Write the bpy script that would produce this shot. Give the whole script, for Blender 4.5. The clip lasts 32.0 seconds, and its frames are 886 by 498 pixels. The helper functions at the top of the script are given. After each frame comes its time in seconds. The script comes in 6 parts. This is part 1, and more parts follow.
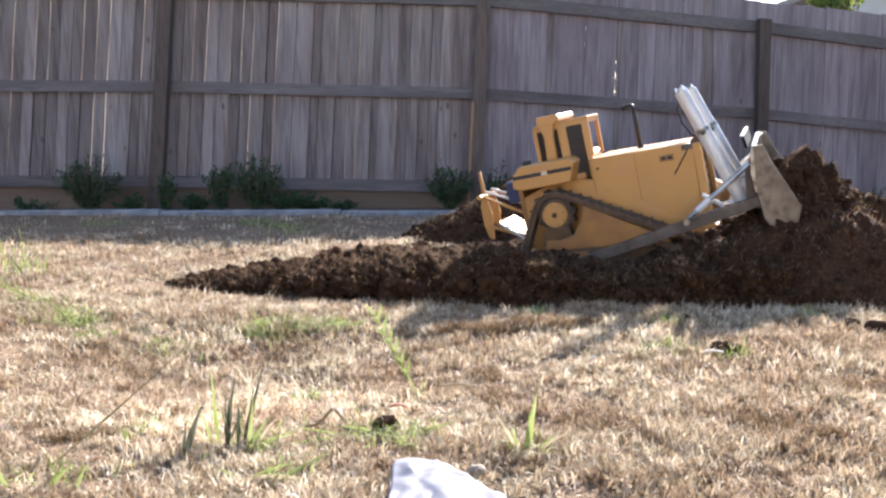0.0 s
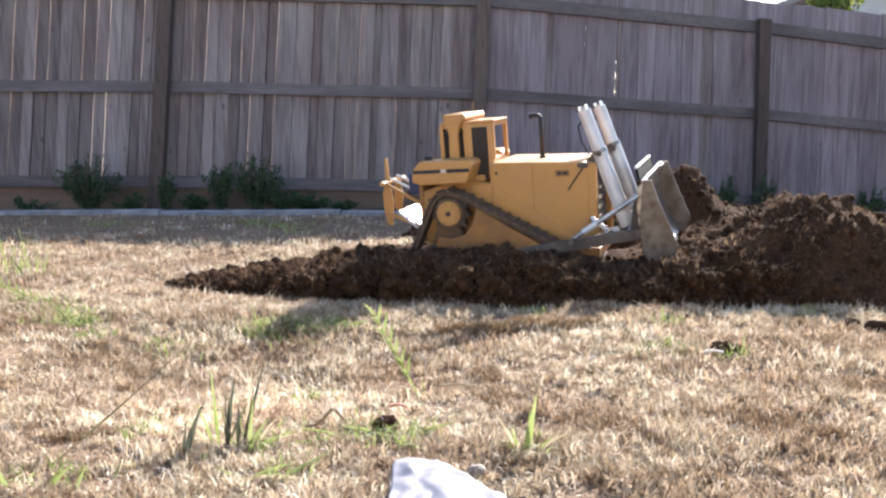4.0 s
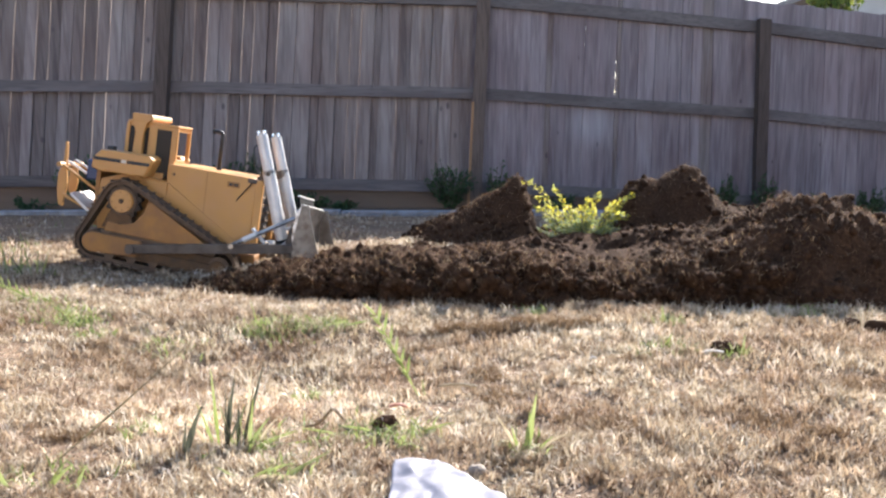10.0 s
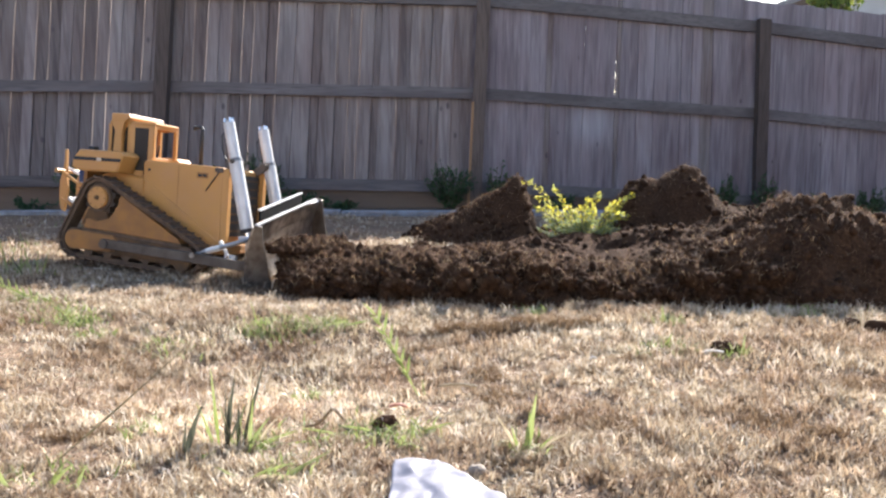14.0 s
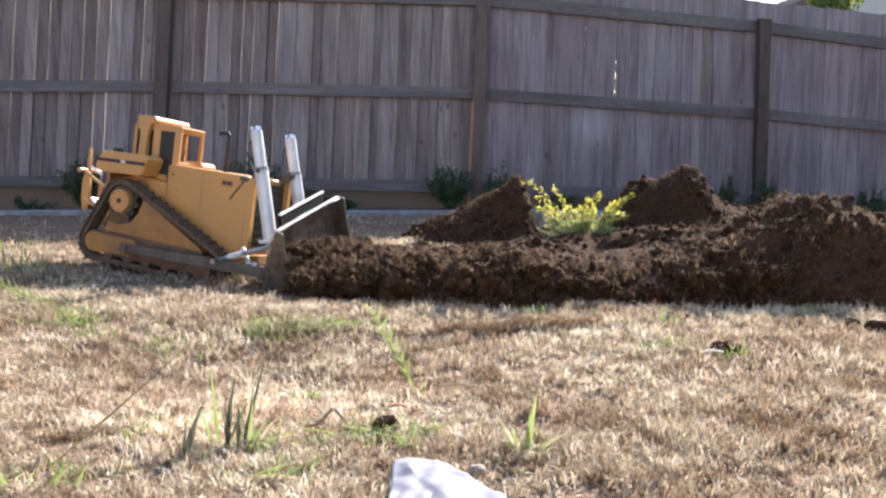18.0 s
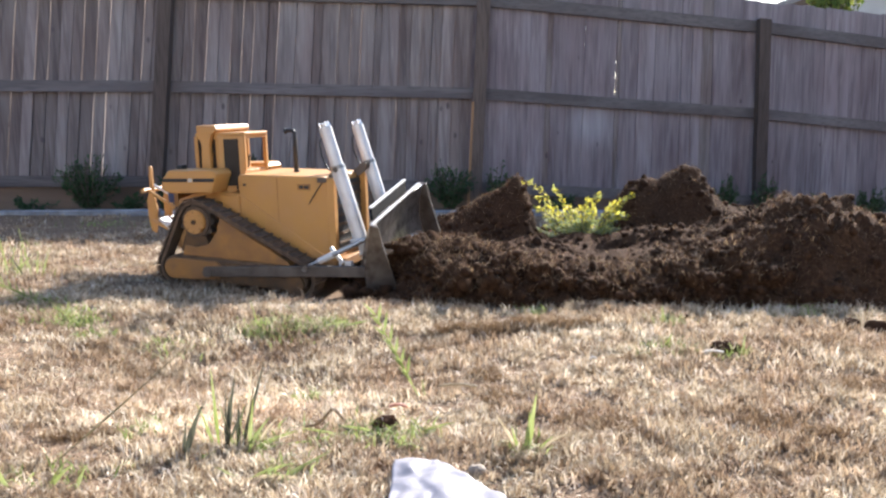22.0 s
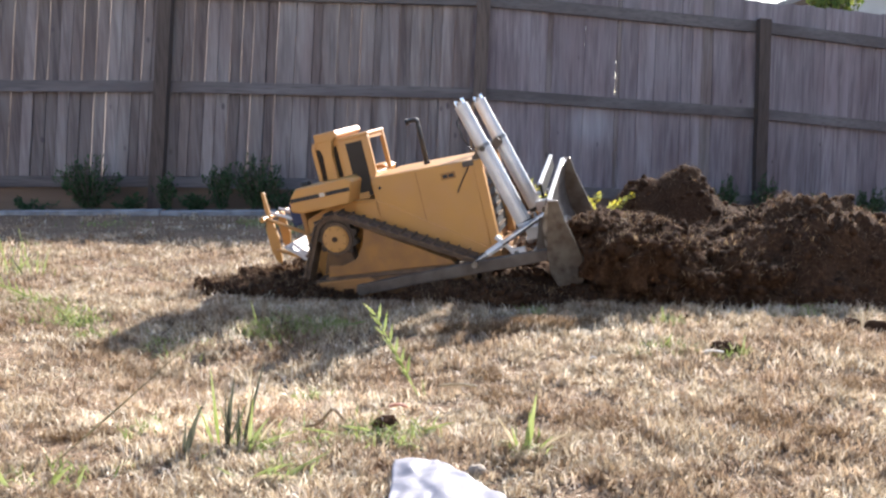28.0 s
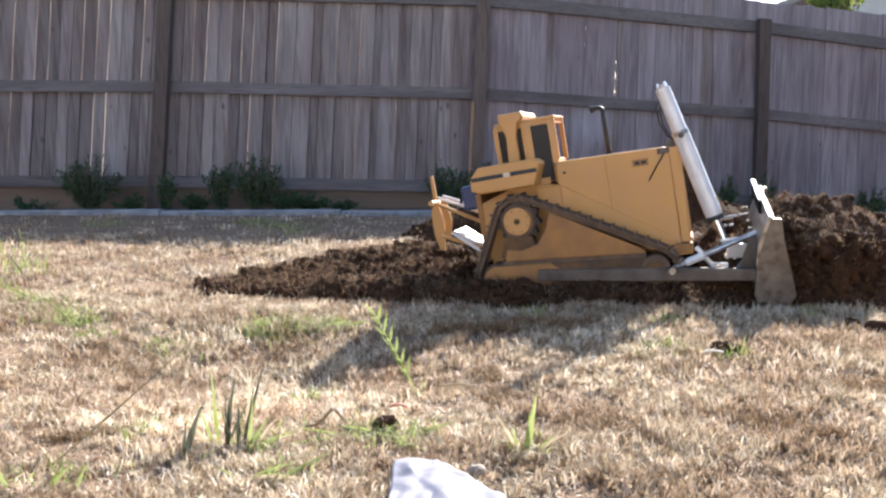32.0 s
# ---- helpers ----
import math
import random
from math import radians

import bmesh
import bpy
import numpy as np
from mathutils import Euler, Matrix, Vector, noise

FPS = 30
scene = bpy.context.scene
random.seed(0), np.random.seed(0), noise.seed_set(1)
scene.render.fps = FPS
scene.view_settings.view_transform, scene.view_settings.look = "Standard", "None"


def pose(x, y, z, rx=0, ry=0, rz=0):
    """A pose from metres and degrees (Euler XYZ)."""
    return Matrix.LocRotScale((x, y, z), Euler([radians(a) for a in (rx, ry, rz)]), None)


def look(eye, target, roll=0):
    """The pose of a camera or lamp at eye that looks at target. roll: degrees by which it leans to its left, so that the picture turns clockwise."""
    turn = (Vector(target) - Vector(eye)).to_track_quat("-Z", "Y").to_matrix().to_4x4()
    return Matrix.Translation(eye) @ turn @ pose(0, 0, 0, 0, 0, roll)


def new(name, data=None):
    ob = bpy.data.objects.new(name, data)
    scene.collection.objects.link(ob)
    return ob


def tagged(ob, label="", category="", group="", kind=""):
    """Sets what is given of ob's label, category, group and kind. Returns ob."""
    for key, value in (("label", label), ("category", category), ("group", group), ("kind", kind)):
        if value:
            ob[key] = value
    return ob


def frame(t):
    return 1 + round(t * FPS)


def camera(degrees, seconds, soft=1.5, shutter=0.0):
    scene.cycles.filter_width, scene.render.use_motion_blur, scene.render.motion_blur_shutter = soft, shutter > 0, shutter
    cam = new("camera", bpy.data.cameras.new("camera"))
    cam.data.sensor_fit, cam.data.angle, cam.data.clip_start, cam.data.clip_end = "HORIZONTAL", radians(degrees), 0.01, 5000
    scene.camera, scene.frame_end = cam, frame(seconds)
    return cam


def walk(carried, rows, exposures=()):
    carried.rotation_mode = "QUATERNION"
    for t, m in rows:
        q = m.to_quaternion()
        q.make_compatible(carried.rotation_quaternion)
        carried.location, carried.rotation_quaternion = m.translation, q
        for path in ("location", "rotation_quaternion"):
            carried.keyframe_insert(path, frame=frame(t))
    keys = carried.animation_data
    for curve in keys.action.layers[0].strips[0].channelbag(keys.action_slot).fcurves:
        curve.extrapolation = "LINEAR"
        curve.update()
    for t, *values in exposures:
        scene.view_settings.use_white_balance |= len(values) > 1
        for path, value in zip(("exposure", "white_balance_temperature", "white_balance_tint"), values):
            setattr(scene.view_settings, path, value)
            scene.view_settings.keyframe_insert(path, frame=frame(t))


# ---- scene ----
cam = camera(55.19, 32.0, soft=2.45)
EYE = (0.0, 0.0, 0.60)
AIM = (0.0, 1.0, 0.60 - 209.0 / 1500.0)
walk(cam, [(0.0, look(EYE, AIM)), (32.0, look(EYE, AIM))], exposures=[(0.0, 1.55, 6050, 13), (3.0, 1.57, 6050, 13), (6.0, 1.45, 6050, 13), (9.0, 1.44, 6050, 13), (14.0, 1.41, 6050, 13), (25.0, 1.40, 6050, 13), (28.0, 1.38, 6050, 13), (30.0, 1.39, 6050, 13), (32.0, 1.50, 6050, 13)])

# ---- world, sun ----
SUN_WAY = Vector((-0.84, -1.54, -1.0)).normalized()
SUN_EL = math.asin(-SUN_WAY.z)
world = bpy.data.worlds.new("sky")
scene.world = world
world.use_nodes = True
wn = world.node_tree.nodes
sky = wn.new("ShaderNodeTexSky")
sky.sky_type = "NISHITA"
sky.sun_disc = False
sky.sun_elevation = SUN_EL
sky.sun_rotation = math.atan2(-SUN_WAY.x, -SUN_WAY.y)
sky.dust_density = 1.0
world.node_tree.links.new(sky.outputs[0], wn["Background"].inputs[0])
wn["Background"].inputs[1].default_value = 0.12

sun_data = bpy.data.lights.new("sun", "SUN")
sun_data.energy, sun_data.angle, sun_data.color = 6.0, radians(0.6), (1.0, 0.93, 0.82)
sun = new("sun", sun_data)
sun.rotation_mode = "QUATERNION"
sun.rotation_quaternion = SUN_WAY.to_track_quat("-Z", "Y")


# ---- materials ----
def mat(name, base, rough=0.7, metal=0.0, second=None, scale=8.0, contrast=(0.35, 0.65), grain=None, grain_scale=90.0,
        bump=0.0, bump_scale=120.0, stretch=(1, 1, 1), per_object=0.0, per_island=0.0, spec=0.4):
    """A procedural surface: a base colour, a second one in patches, fine grain and relief."""
    m = bpy.data.materials.new(name)
    m.use_nodes = True
    nt = m.node_tree
    n, l = nt.nodes, nt.links
    bs = n["Principled BSDF"]
    bs.inputs["Roughness"].default_value = rough
    bs.inputs["Metallic"].default_value = metal
    bs.inputs["Specular IOR Level"].default_value = spec
    tc = n.new("ShaderNodeTexCoord")
    mp = n.new("ShaderNodeMapping")
    mp.inputs["Scale"].default_value = stretch
    l.new(tc.outputs["Object"], mp.inputs["Vector"])
    if per_object:
        # every piece shows another cut of the grain
        shift = n.new("ShaderNodeMath")
        shift.operation = "MULTIPLY"
        shift.inputs[1].default_value = 37.0
        l.new(n.new("ShaderNodeObjectInfo").outputs["Random"], shift.inputs[0])
        place = n.new("ShaderNodeCombineXYZ")
        for k in range(3):
            l.new(shift.outputs[0], place.inputs[k])
        l.new(place.outputs[0], mp.inputs["Location"])

    def noise_at(s, detail=4.0):
        t = n.new("ShaderNodeTexNoise")
        t.inputs["Scale"].default_value = s
        t.inputs["Detail"].default_value = detail
        l.new(mp.outputs[0], t.inputs["Vector"])
        return t

    def mix(a, b, f, mode="MIX"):
        x = n.new("ShaderNodeMix")
        x.data_type, x.blend_type = "RGBA", mode
        for sock, val in ((x.inputs[6], a), (x.inputs[7], b), (x.inputs[0], f)):
            if hasattr(val, "links"):
                l.new(val, sock)
            elif sock.type == "RGBA":
                sock.default_value = (*val, 1.0)
            else:
                sock.default_value = val
        return x.outputs[2]

    def ramp(src, lo, hi):
        r = n.new("ShaderNodeMapRange")
        r.inputs[1].default_value, r.inputs[2].default_value = lo, hi
        l.new(src, r.inputs[0])
        return r.outputs[0]

    col = base
    if second is not None:
        col = mix(base, second, ramp(noise_at(scale).outputs[0], *contrast))
    if grain is not None:
        col = mix(col, grain, ramp(noise_at(grain_scale, 6.0).outputs[0], 0.45, 0.75))
    for amount, kind in ((per_object, 0), (per_island, 1)):
        if amount:
            src = n.new("ShaderNodeObjectInfo").outputs["Random"] if kind == 0 else n.new("ShaderNodeNewGeometry").outputs["Random Per Island"]
            v = ramp(src, 0.0, 1.0)
            v.node.inputs[3].default_value, v.node.inputs[4].default_value = 1.0 - amount, 1.0 + amount
            comb = n.new("ShaderNodeCombineColor")
            for k in range(3):
                l.new(v, comb.inputs[k])
            col = mix(col, comb.outputs[0], 1.0, "MULTIPLY")
    if hasattr(col, "links"):
        l.new(col, bs.inputs["Base Color"])
    else:
        bs.inputs["Base Color"].default_value = (*col, 1.0)
    if bump:
        b = n.new("ShaderNodeBump")
        b.inputs["Strength"].default_value = bump
        b.inputs["Distance"].default_value = 0.01
        l.new(noise_at(bump_scale, 6.0).outputs[0], b.inputs["Height"])
        l.new(b.outputs[0], bs.inputs["Normal"])
    return m


def knotty(m, scale, size, colour):
    """Dark knots and stains on planks."""
    n, l = m.node_tree.nodes, m.node_tree.links
    bs = n["Principled BSDF"]
    tc, info, add, mp = n.new("ShaderNodeTexCoord"), n.new("ShaderNodeObjectInfo"), n.new("ShaderNodeVectorMath"), n.new("ShaderNodeMapping")
    mp.inputs["Scale"].default_value = (1.0, 0.2, 0.55)
    add.operation = "MULTIPLY_ADD"
    comb = n.new("ShaderNodeCombineXYZ")
    for k in range(3):
        l.new(info.outputs["Random"], comb.inputs[k])
    add.inputs[1].default_value = (53.0, 0.0, 91.0)
    l.new(comb.outputs[0], add.inputs[0])
    l.new(tc.outputs["Object"], add.inputs[2])
    l.new(add.outputs[0], mp.inputs["Vector"])
    v = n.new("ShaderNodeTexVoronoi")
    v.inputs["Scale"].default_value = scale
    l.new(mp.outputs[0], v.inputs["Vector"])
    r = n.new("ShaderNodeMapRange")
    r.inputs[1].default_value, r.inputs[2].default_value = size * 0.45, size
    r.inputs[3].default_value, r.inputs[4].default_value = 0.8, 0.0
    l.new(v.outputs["Distance"], r.inputs[0])
    x = n.new("ShaderNodeMix")
    x.data_type = "RGBA"
    x.inputs[7].default_value = (*colour, 1.0)
    l.new(r.outputs[0], x.inputs[0])
    l.new(bs.inputs["Base Color"].links[0].from_socket, x.inputs[6])
    l.new(x.outputs[2], bs.inputs["Base Color"])
    return m


def island_mat(name, colours, rough=0.7, translucent=0.0, patch=0.0):
    """Leaves and straws: each loose piece takes its colour from a ramp of colours."""
    m = bpy.data.materials.new(name)
    m.use_nodes = True
    n, l = m.node_tree.nodes, m.node_tree.links
    bs = n["Principled BSDF"]
    bs.inputs["Roughness"].default_value = rough
    bs.inputs["Specular IOR Level"].default_value = 0.25
    g = n.new("ShaderNodeNewGeometry")
    r = n.new("ShaderNodeValToRGB")
    while len(r.color_ramp.elements) < len(colours):
        r.color_ramp.elements.new(0.5)
    for k, c in enumerate(colours):
        e = r.color_ramp.elements[k]
        e.position, e.color = k / max(1, len(colours) - 1), (*c, 1.0)
    l.new(g.outputs["Random Per Island"], r.inputs[0])
    colour = r.outputs[0]
    if patch:
        tc, nz, mr, mx = n.new("ShaderNodeTexCoord"), n.new("ShaderNodeTexNoise"), n.new("ShaderNodeMapRange"), n.new("ShaderNodeMix")
        nz.inputs["Scale"].default_value, nz.inputs["Detail"].default_value = 3.2, 5.0
        mr.inputs[1].default_value, mr.inputs[2].default_value = 0.42, 0.62
        mr.inputs[3].default_value, mr.inputs[4].default_value = 0.0, patch
        mx.data_type, mx.blend_type = "RGBA", "MULTIPLY"
        mx.inputs[7].default_value = (0.62, 0.52, 0.46, 1.0)
        l.new(tc.outputs["Object"], nz.inputs["Vector"])
        l.new(nz.outputs[0], mr.inputs[0])
        l.new(mr.outputs[0], mx.inputs[0])
        l.new(colour, mx.inputs[6])
        colour = mx.outputs[2]
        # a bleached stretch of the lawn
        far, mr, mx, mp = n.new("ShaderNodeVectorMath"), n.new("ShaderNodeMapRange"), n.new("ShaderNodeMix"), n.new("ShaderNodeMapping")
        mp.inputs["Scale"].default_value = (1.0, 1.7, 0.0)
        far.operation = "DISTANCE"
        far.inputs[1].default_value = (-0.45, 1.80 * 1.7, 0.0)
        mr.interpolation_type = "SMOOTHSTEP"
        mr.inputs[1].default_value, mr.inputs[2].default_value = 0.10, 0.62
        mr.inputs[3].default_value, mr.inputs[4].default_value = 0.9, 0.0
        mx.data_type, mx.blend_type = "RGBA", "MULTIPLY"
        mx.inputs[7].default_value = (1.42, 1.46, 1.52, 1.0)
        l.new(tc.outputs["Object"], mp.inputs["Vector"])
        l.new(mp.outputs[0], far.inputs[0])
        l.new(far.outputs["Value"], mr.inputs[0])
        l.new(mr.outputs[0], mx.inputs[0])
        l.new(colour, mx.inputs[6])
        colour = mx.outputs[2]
        # tuft by tuft: some bleached, some brown
        for scale, lo, hi, tint in ((21.0, 0.52, 0.61, (0.47, 0.385, 0.33)), (15.0, 0.53, 0.63, (1.50, 1.55, 1.68))):
            nz, mr, mx = n.new("ShaderNodeTexNoise"), n.new("ShaderNodeMapRange"), n.new("ShaderNodeMix")
            nz.inputs["Scale"].default_value, nz.inputs["Detail"].default_value = scale, 3.0
            mr.inputs[1].default_value, mr.inputs[2].default_value = lo, hi
            mr.inputs[3].default_value, mr.inputs[4].default_value = 0.0, patch
            mx.data_type, mx.blend_type = "RGBA", "MULTIPLY"
            mx.inputs[7].default_value = (*tint, 1.0)
            l.new(tc.outputs["Object"], nz.inputs["Vector"])
            l.new(nz.outputs[0], mr.inputs[0])
            l.new(mr.outputs[0], mx.inputs[0])
            l.new(colour, mx.inputs[6])
            colour = mx.outputs[2]
    l.new(colour, bs.inputs["Base Color"])
    if translucent:
        tr = n.new("ShaderNodeBsdfTranslucent")
        l.new(colour, tr.inputs["Color"])
        mx = n.new("ShaderNodeMixShader")
        mx.inputs[0].default_value = translucent
        l.new(bs.outputs[0], mx.inputs[1])
        l.new(tr.outputs[0], mx.inputs[2])
        l.new(mx.outputs[0], n["Material Output"].inputs[0])
    return m


M_LAWN = mat("dry_lawn_soil", (0.215, 0.142, 0.090), 0.95, second=(0.125, 0.083, 0.054), scale=5.0, grain=(0.33, 0.238, 0.155), grain_scale=160.0, bump=0.8, bump_scale=90.0, spec=0.1)
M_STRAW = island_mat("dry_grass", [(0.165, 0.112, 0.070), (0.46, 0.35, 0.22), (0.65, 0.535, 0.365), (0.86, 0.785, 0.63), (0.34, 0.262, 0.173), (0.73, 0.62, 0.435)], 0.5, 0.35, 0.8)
M_BROWN = island_mat("brown_grass", [(0.13, 0.080, 0.043), (0.25, 0.162, 0.088), (0.36, 0.25, 0.142), (0.20, 0.128, 0.07)], 0.55, 0.3)
M_GREEN = island_mat("green_grass", [(0.180, 0.225, 0.065), (0.288, 0.350, 0.105), (0.408, 0.450, 0.180)], 0.55, 0.4)
M_SOIL = mat("damp_soil", (0.056, 0.0290, 0.0150), 0.95, second=(0.036, 0.0188, 0.0104), scale=9.0, grain=(0.100, 0.054, 0.029), grain_scale=90.0, bump=1.0, bump_scale=80.0, spec=0.05)
M_CLOD = mat("soil_clod", (0.058, 0.0302, 0.0160), 0.95, second=(0.037, 0.0197, 0.0112), scale=25.0, bump=0.8, bump_scale=120.0, per_island=0.3, spec=0.05)
M_ROOT = island_mat("dry_roots", [(0.040, 0.0190, 0.009), (0.066, 0.034, 0.0175), (0.115, 0.064, 0.034), (0.21, 0.130, 0.068), (0.42, 0.30, 0.17)], 0.8, 0.35)


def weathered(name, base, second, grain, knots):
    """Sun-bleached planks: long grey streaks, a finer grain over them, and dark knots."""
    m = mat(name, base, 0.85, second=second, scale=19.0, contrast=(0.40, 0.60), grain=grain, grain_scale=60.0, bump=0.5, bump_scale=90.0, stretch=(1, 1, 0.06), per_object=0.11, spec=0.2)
    return blotched(knotty(m, 5.0, knots, (0.10, 0.082, 0.085)))


def blotched(m):
    """A pale soft-edged patch on one stretch of the fence, and darker blotches across its boards."""
    n, l = m.node_tree.nodes, m.node_tree.links
    bs = n["Principled BSDF"]
    geo, far = n.new("ShaderNodeNewGeometry"), n.new("ShaderNodeVectorMath")
    far.operation = "DISTANCE"
    far.inputs[1].default_value = (1.33, 7.60, 0.68)
    l.new(geo.outputs["Position"], far.inputs[0])
    r = n.new("ShaderNodeMapRange")
    r.interpolation_type = "SMOOTHSTEP"
    r.inputs[1].default_value, r.inputs[2].default_value = 0.04, 0.30
    r.inputs[3].default_value, r.inputs[4].default_value = 0.28, 0.0
    l.new(far.outputs["Value"], r.inputs[0])
    x = n.new("ShaderNodeMix")
    x.data_type = "RGBA"
    x.inputs[7].default_value = (0.62, 0.60, 0.62, 1.0)
    l.new(r.outputs[0], x.inputs[0])
    l.new(bs.inputs["Base Color"].links[0].from_socket, x.inputs[6])
    # blotches of weather that run over many boards
    nz, mr, mx = n.new("ShaderNodeTexNoise"), n.new("ShaderNodeMapRange"), n.new("ShaderNodeMix")
    nz.inputs["Scale"].default_value, nz.inputs["Detail"].default_value = 4.2, 6.0
    mr.inputs[1].default_value, mr.inputs[2].default_value = 0.40, 0.66
    mr.inputs[3].default_value, mr.inputs[4].default_value = 0.0, 0.75
    mx.data_type, mx.blend_type = "RGBA", "MULTIPLY"
    mx.inputs[7].default_value = (0.74, 0.66, 0.65, 1.0)
    tall = n.new("ShaderNodeMapping")
    tall.inputs["Scale"].default_value = (1.0, 1.0, 0.32)
    l.new(geo.outputs["Position"], tall.inputs["Vector"])
    l.new(tall.outputs[0], nz.inputs["Vector"])
    l.new(nz.outputs[0], mr.inputs[0])
    l.new(mr.outputs[0], mx.inputs[0])
    l.new(x.outputs[2], mx.inputs[6])
    l.new(mx.outputs[2], bs.inputs["Base Color"])
    return m


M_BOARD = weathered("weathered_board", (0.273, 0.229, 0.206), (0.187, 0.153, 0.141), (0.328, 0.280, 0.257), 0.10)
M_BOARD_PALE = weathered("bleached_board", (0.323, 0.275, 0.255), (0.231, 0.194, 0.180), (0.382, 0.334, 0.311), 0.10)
# darker board colour stands in for the shade in gaps between boards
M_BOARD_SHADED = weathered("shaded_gap_board", (0.216, 0.179, 0.163), (0.147, 0.119, 0.110), (0.260, 0.218, 0.201), 0.10)
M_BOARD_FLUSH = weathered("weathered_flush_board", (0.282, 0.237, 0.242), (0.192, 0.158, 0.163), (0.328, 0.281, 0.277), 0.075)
M_RAIL = mat("weathered_rail", (0.189, 0.164, 0.156), 0.85, second=(0.126, 0.106, 0.100), scale=9.0, grain=(0.105, 0.090, 0.086), grain_scale=60.0, bump=0.5, bump_scale=90.0, stretch=(0.08, 1, 1), per_object=0.12, spec=0.2)
M_POST = mat("weathered_post", (0.142, 0.107, 0.088), 0.85, second=(0.099, 0.074, 0.062), scale=4.0, grain=(0.060, 0.044, 0.035), grain_scale=70.0, bump=0.5, bump_scale=90.0, stretch=(1, 1, 0.08), per_object=0.15, spec=0.2)
M_KICK = mat("kick_board", (0.244, 0.169, 0.114), 0.85, second=(0.148, 0.100, 0.072), scale=4.0, bump=0.4, bump_scale=80.0, stretch=(0.08, 1, 1), per_object=0.1, spec=0.2)
M_TANWOOD = mat("orange_tan_wood", (0.42, 0.25, 0.12), 0.8, second=(0.32, 0.18, 0.09), scale=6.0, bump=0.3, bump_scale=90.0, stretch=(1, 1, 0.08))
M_CURB = mat("grey_edging", (0.336, 0.336, 0.344), 0.85, second=(0.224, 0.216, 0.216), scale=14.0, bump=0.4, bump_scale=150.0, spec=0.2)
M_YELLOW = mat("yellow_paint", (0.514, 0.252, 0.052), 0.52, second=(0.461, 0.225, 0.052), scale=5.0, grain=(0.477, 0.236, 0.068), grain_scale=14.0, bump=0.05, bump_scale=200.0, spec=0.7)
M_YDIRT = mat("muddy_yellow_paint", (0.369, 0.172, 0.043), 0.65, second=(0.215, 0.108, 0.042), scale=7.0, contrast=(0.40, 0.70), grain=(0.261, 0.131, 0.050), grain_scale=20.0, bump=0.15, bump_scale=120.0)
M_TRACK = mat("track_steel", (0.158, 0.107, 0.070), 0.85, 0.0, second=(0.098, 0.067, 0.046), scale=24.0, bump=0.5, bump_scale=150.0, spec=0.2)
M_STEEL = mat("worn_steel", (0.50, 0.48, 0.46), 0.28, 0.9, second=(0.20, 0.185, 0.17), scale=6.0, contrast=(0.45, 0.70), grain=(0.14, 0.12, 0.10), grain_scale=24.0, bump=0.12, bump_scale=120.0, spec=0.35)
M_DUST = mat("dust_caked_frame", (0.170, 0.096, 0.044), 0.9, second=(0.098, 0.061, 0.036), scale=9.0, contrast=(0.36, 0.62), grain=(0.085, 0.060, 0.042), grain_scale=26.0, bump=0.4, bump_scale=110.0, spec=0.15)
M_ARM = mat("muddy_steel", (0.150, 0.118, 0.090), 0.75, 0.1, second=(0.070, 0.052, 0.039), scale=12.0, grain=(0.13, 0.100, 0.075), grain_scale=30.0, bump=0.3, bump_scale=120.0)
M_PLATE = mat("dusty_steel", (0.225, 0.200, 0.172), 0.42, 0.75, second=(0.120, 0.098, 0.078), scale=9.0, grain=(0.085, 0.064, 0.048), grain_scale=26.0, bump=0.2, bump_scale=140.0)
M_CYL = mat("bare_aluminium", (0.68, 0.655, 0.62), 0.42, 0.22, second=(0.57, 0.54, 0.50), scale=14.0, bump=0.05)
M_CHROME = mat("bright_rod", (0.80, 0.80, 0.80), 0.15, 1.0)
M_BLACK = mat("black_rubber", (0.018, 0.018, 0.02), 0.5, second=(0.03, 0.028, 0.026), scale=20.0)
M_HUBSHADE = mat("hub_shade_iron", (0.050, 0.036, 0.026), 0.75, second=(0.075, 0.052, 0.036), scale=18.0, bump=0.3)
M_GRATE = mat("black_grating", (0.010, 0.010, 0.011), 0.85, second=(0.016, 0.014, 0.012), scale=30.0, spec=0.08)
M_DARKPANE = mat("dark_window", (0.026, 0.019, 0.014), 0.42, spec=0.18, second=(0.034, 0.027, 0.021), scale=9.0)
M_BLUE = mat("blue_black", (0.020, 0.036, 0.100), 0.35, second=(0.035, 0.050, 0.110), scale=12.0)
M_GREY = mat("pale_decal", (0.55, 0.50, 0.42), 0.6)
M_WHITE = mat("white_plastic_sheet", (0.268, 0.255, 0.276), 0.45, second=(0.236, 0.226, 0.248), scale=24.0, grain=(0.262, 0.251, 0.28), grain_scale=70.0, bump=0.15, bump_scale=45.0)
M_WEED = island_mat("dark_weeds", [(0.03, 0.058, 0.022), (0.05, 0.095, 0.036), (0.085, 0.14, 0.06)], 0.6, 0.3)
M_GOLD = island_mat("golden_leaves", [(0.62, 0.55, 0.05), (0.82, 0.72, 0.08), (0.84, 0.77, 0.28), (0.32, 0.38, 0.07), (0.74, 0.60, 0.05), (0.80, 0.75, 0.14), (0.42, 0.45, 0.12)], 0.45, 0.55)
M_PALELEAF = island_mat("pale_green_leaves", [(0.16, 0.22, 0.08), (0.30, 0.36, 0.20), (0.52, 0.56, 0.42), (0.20, 0.27, 0.10), (0.45, 0.44, 0.10)], 0.45, 0.4)
M_LEAF = island_mat("tree_leaves", [(0.06, 0.10, 0.025), (0.12, 0.17, 0.04), (0.22, 0.24, 0.05)], 0.6, 0.4)
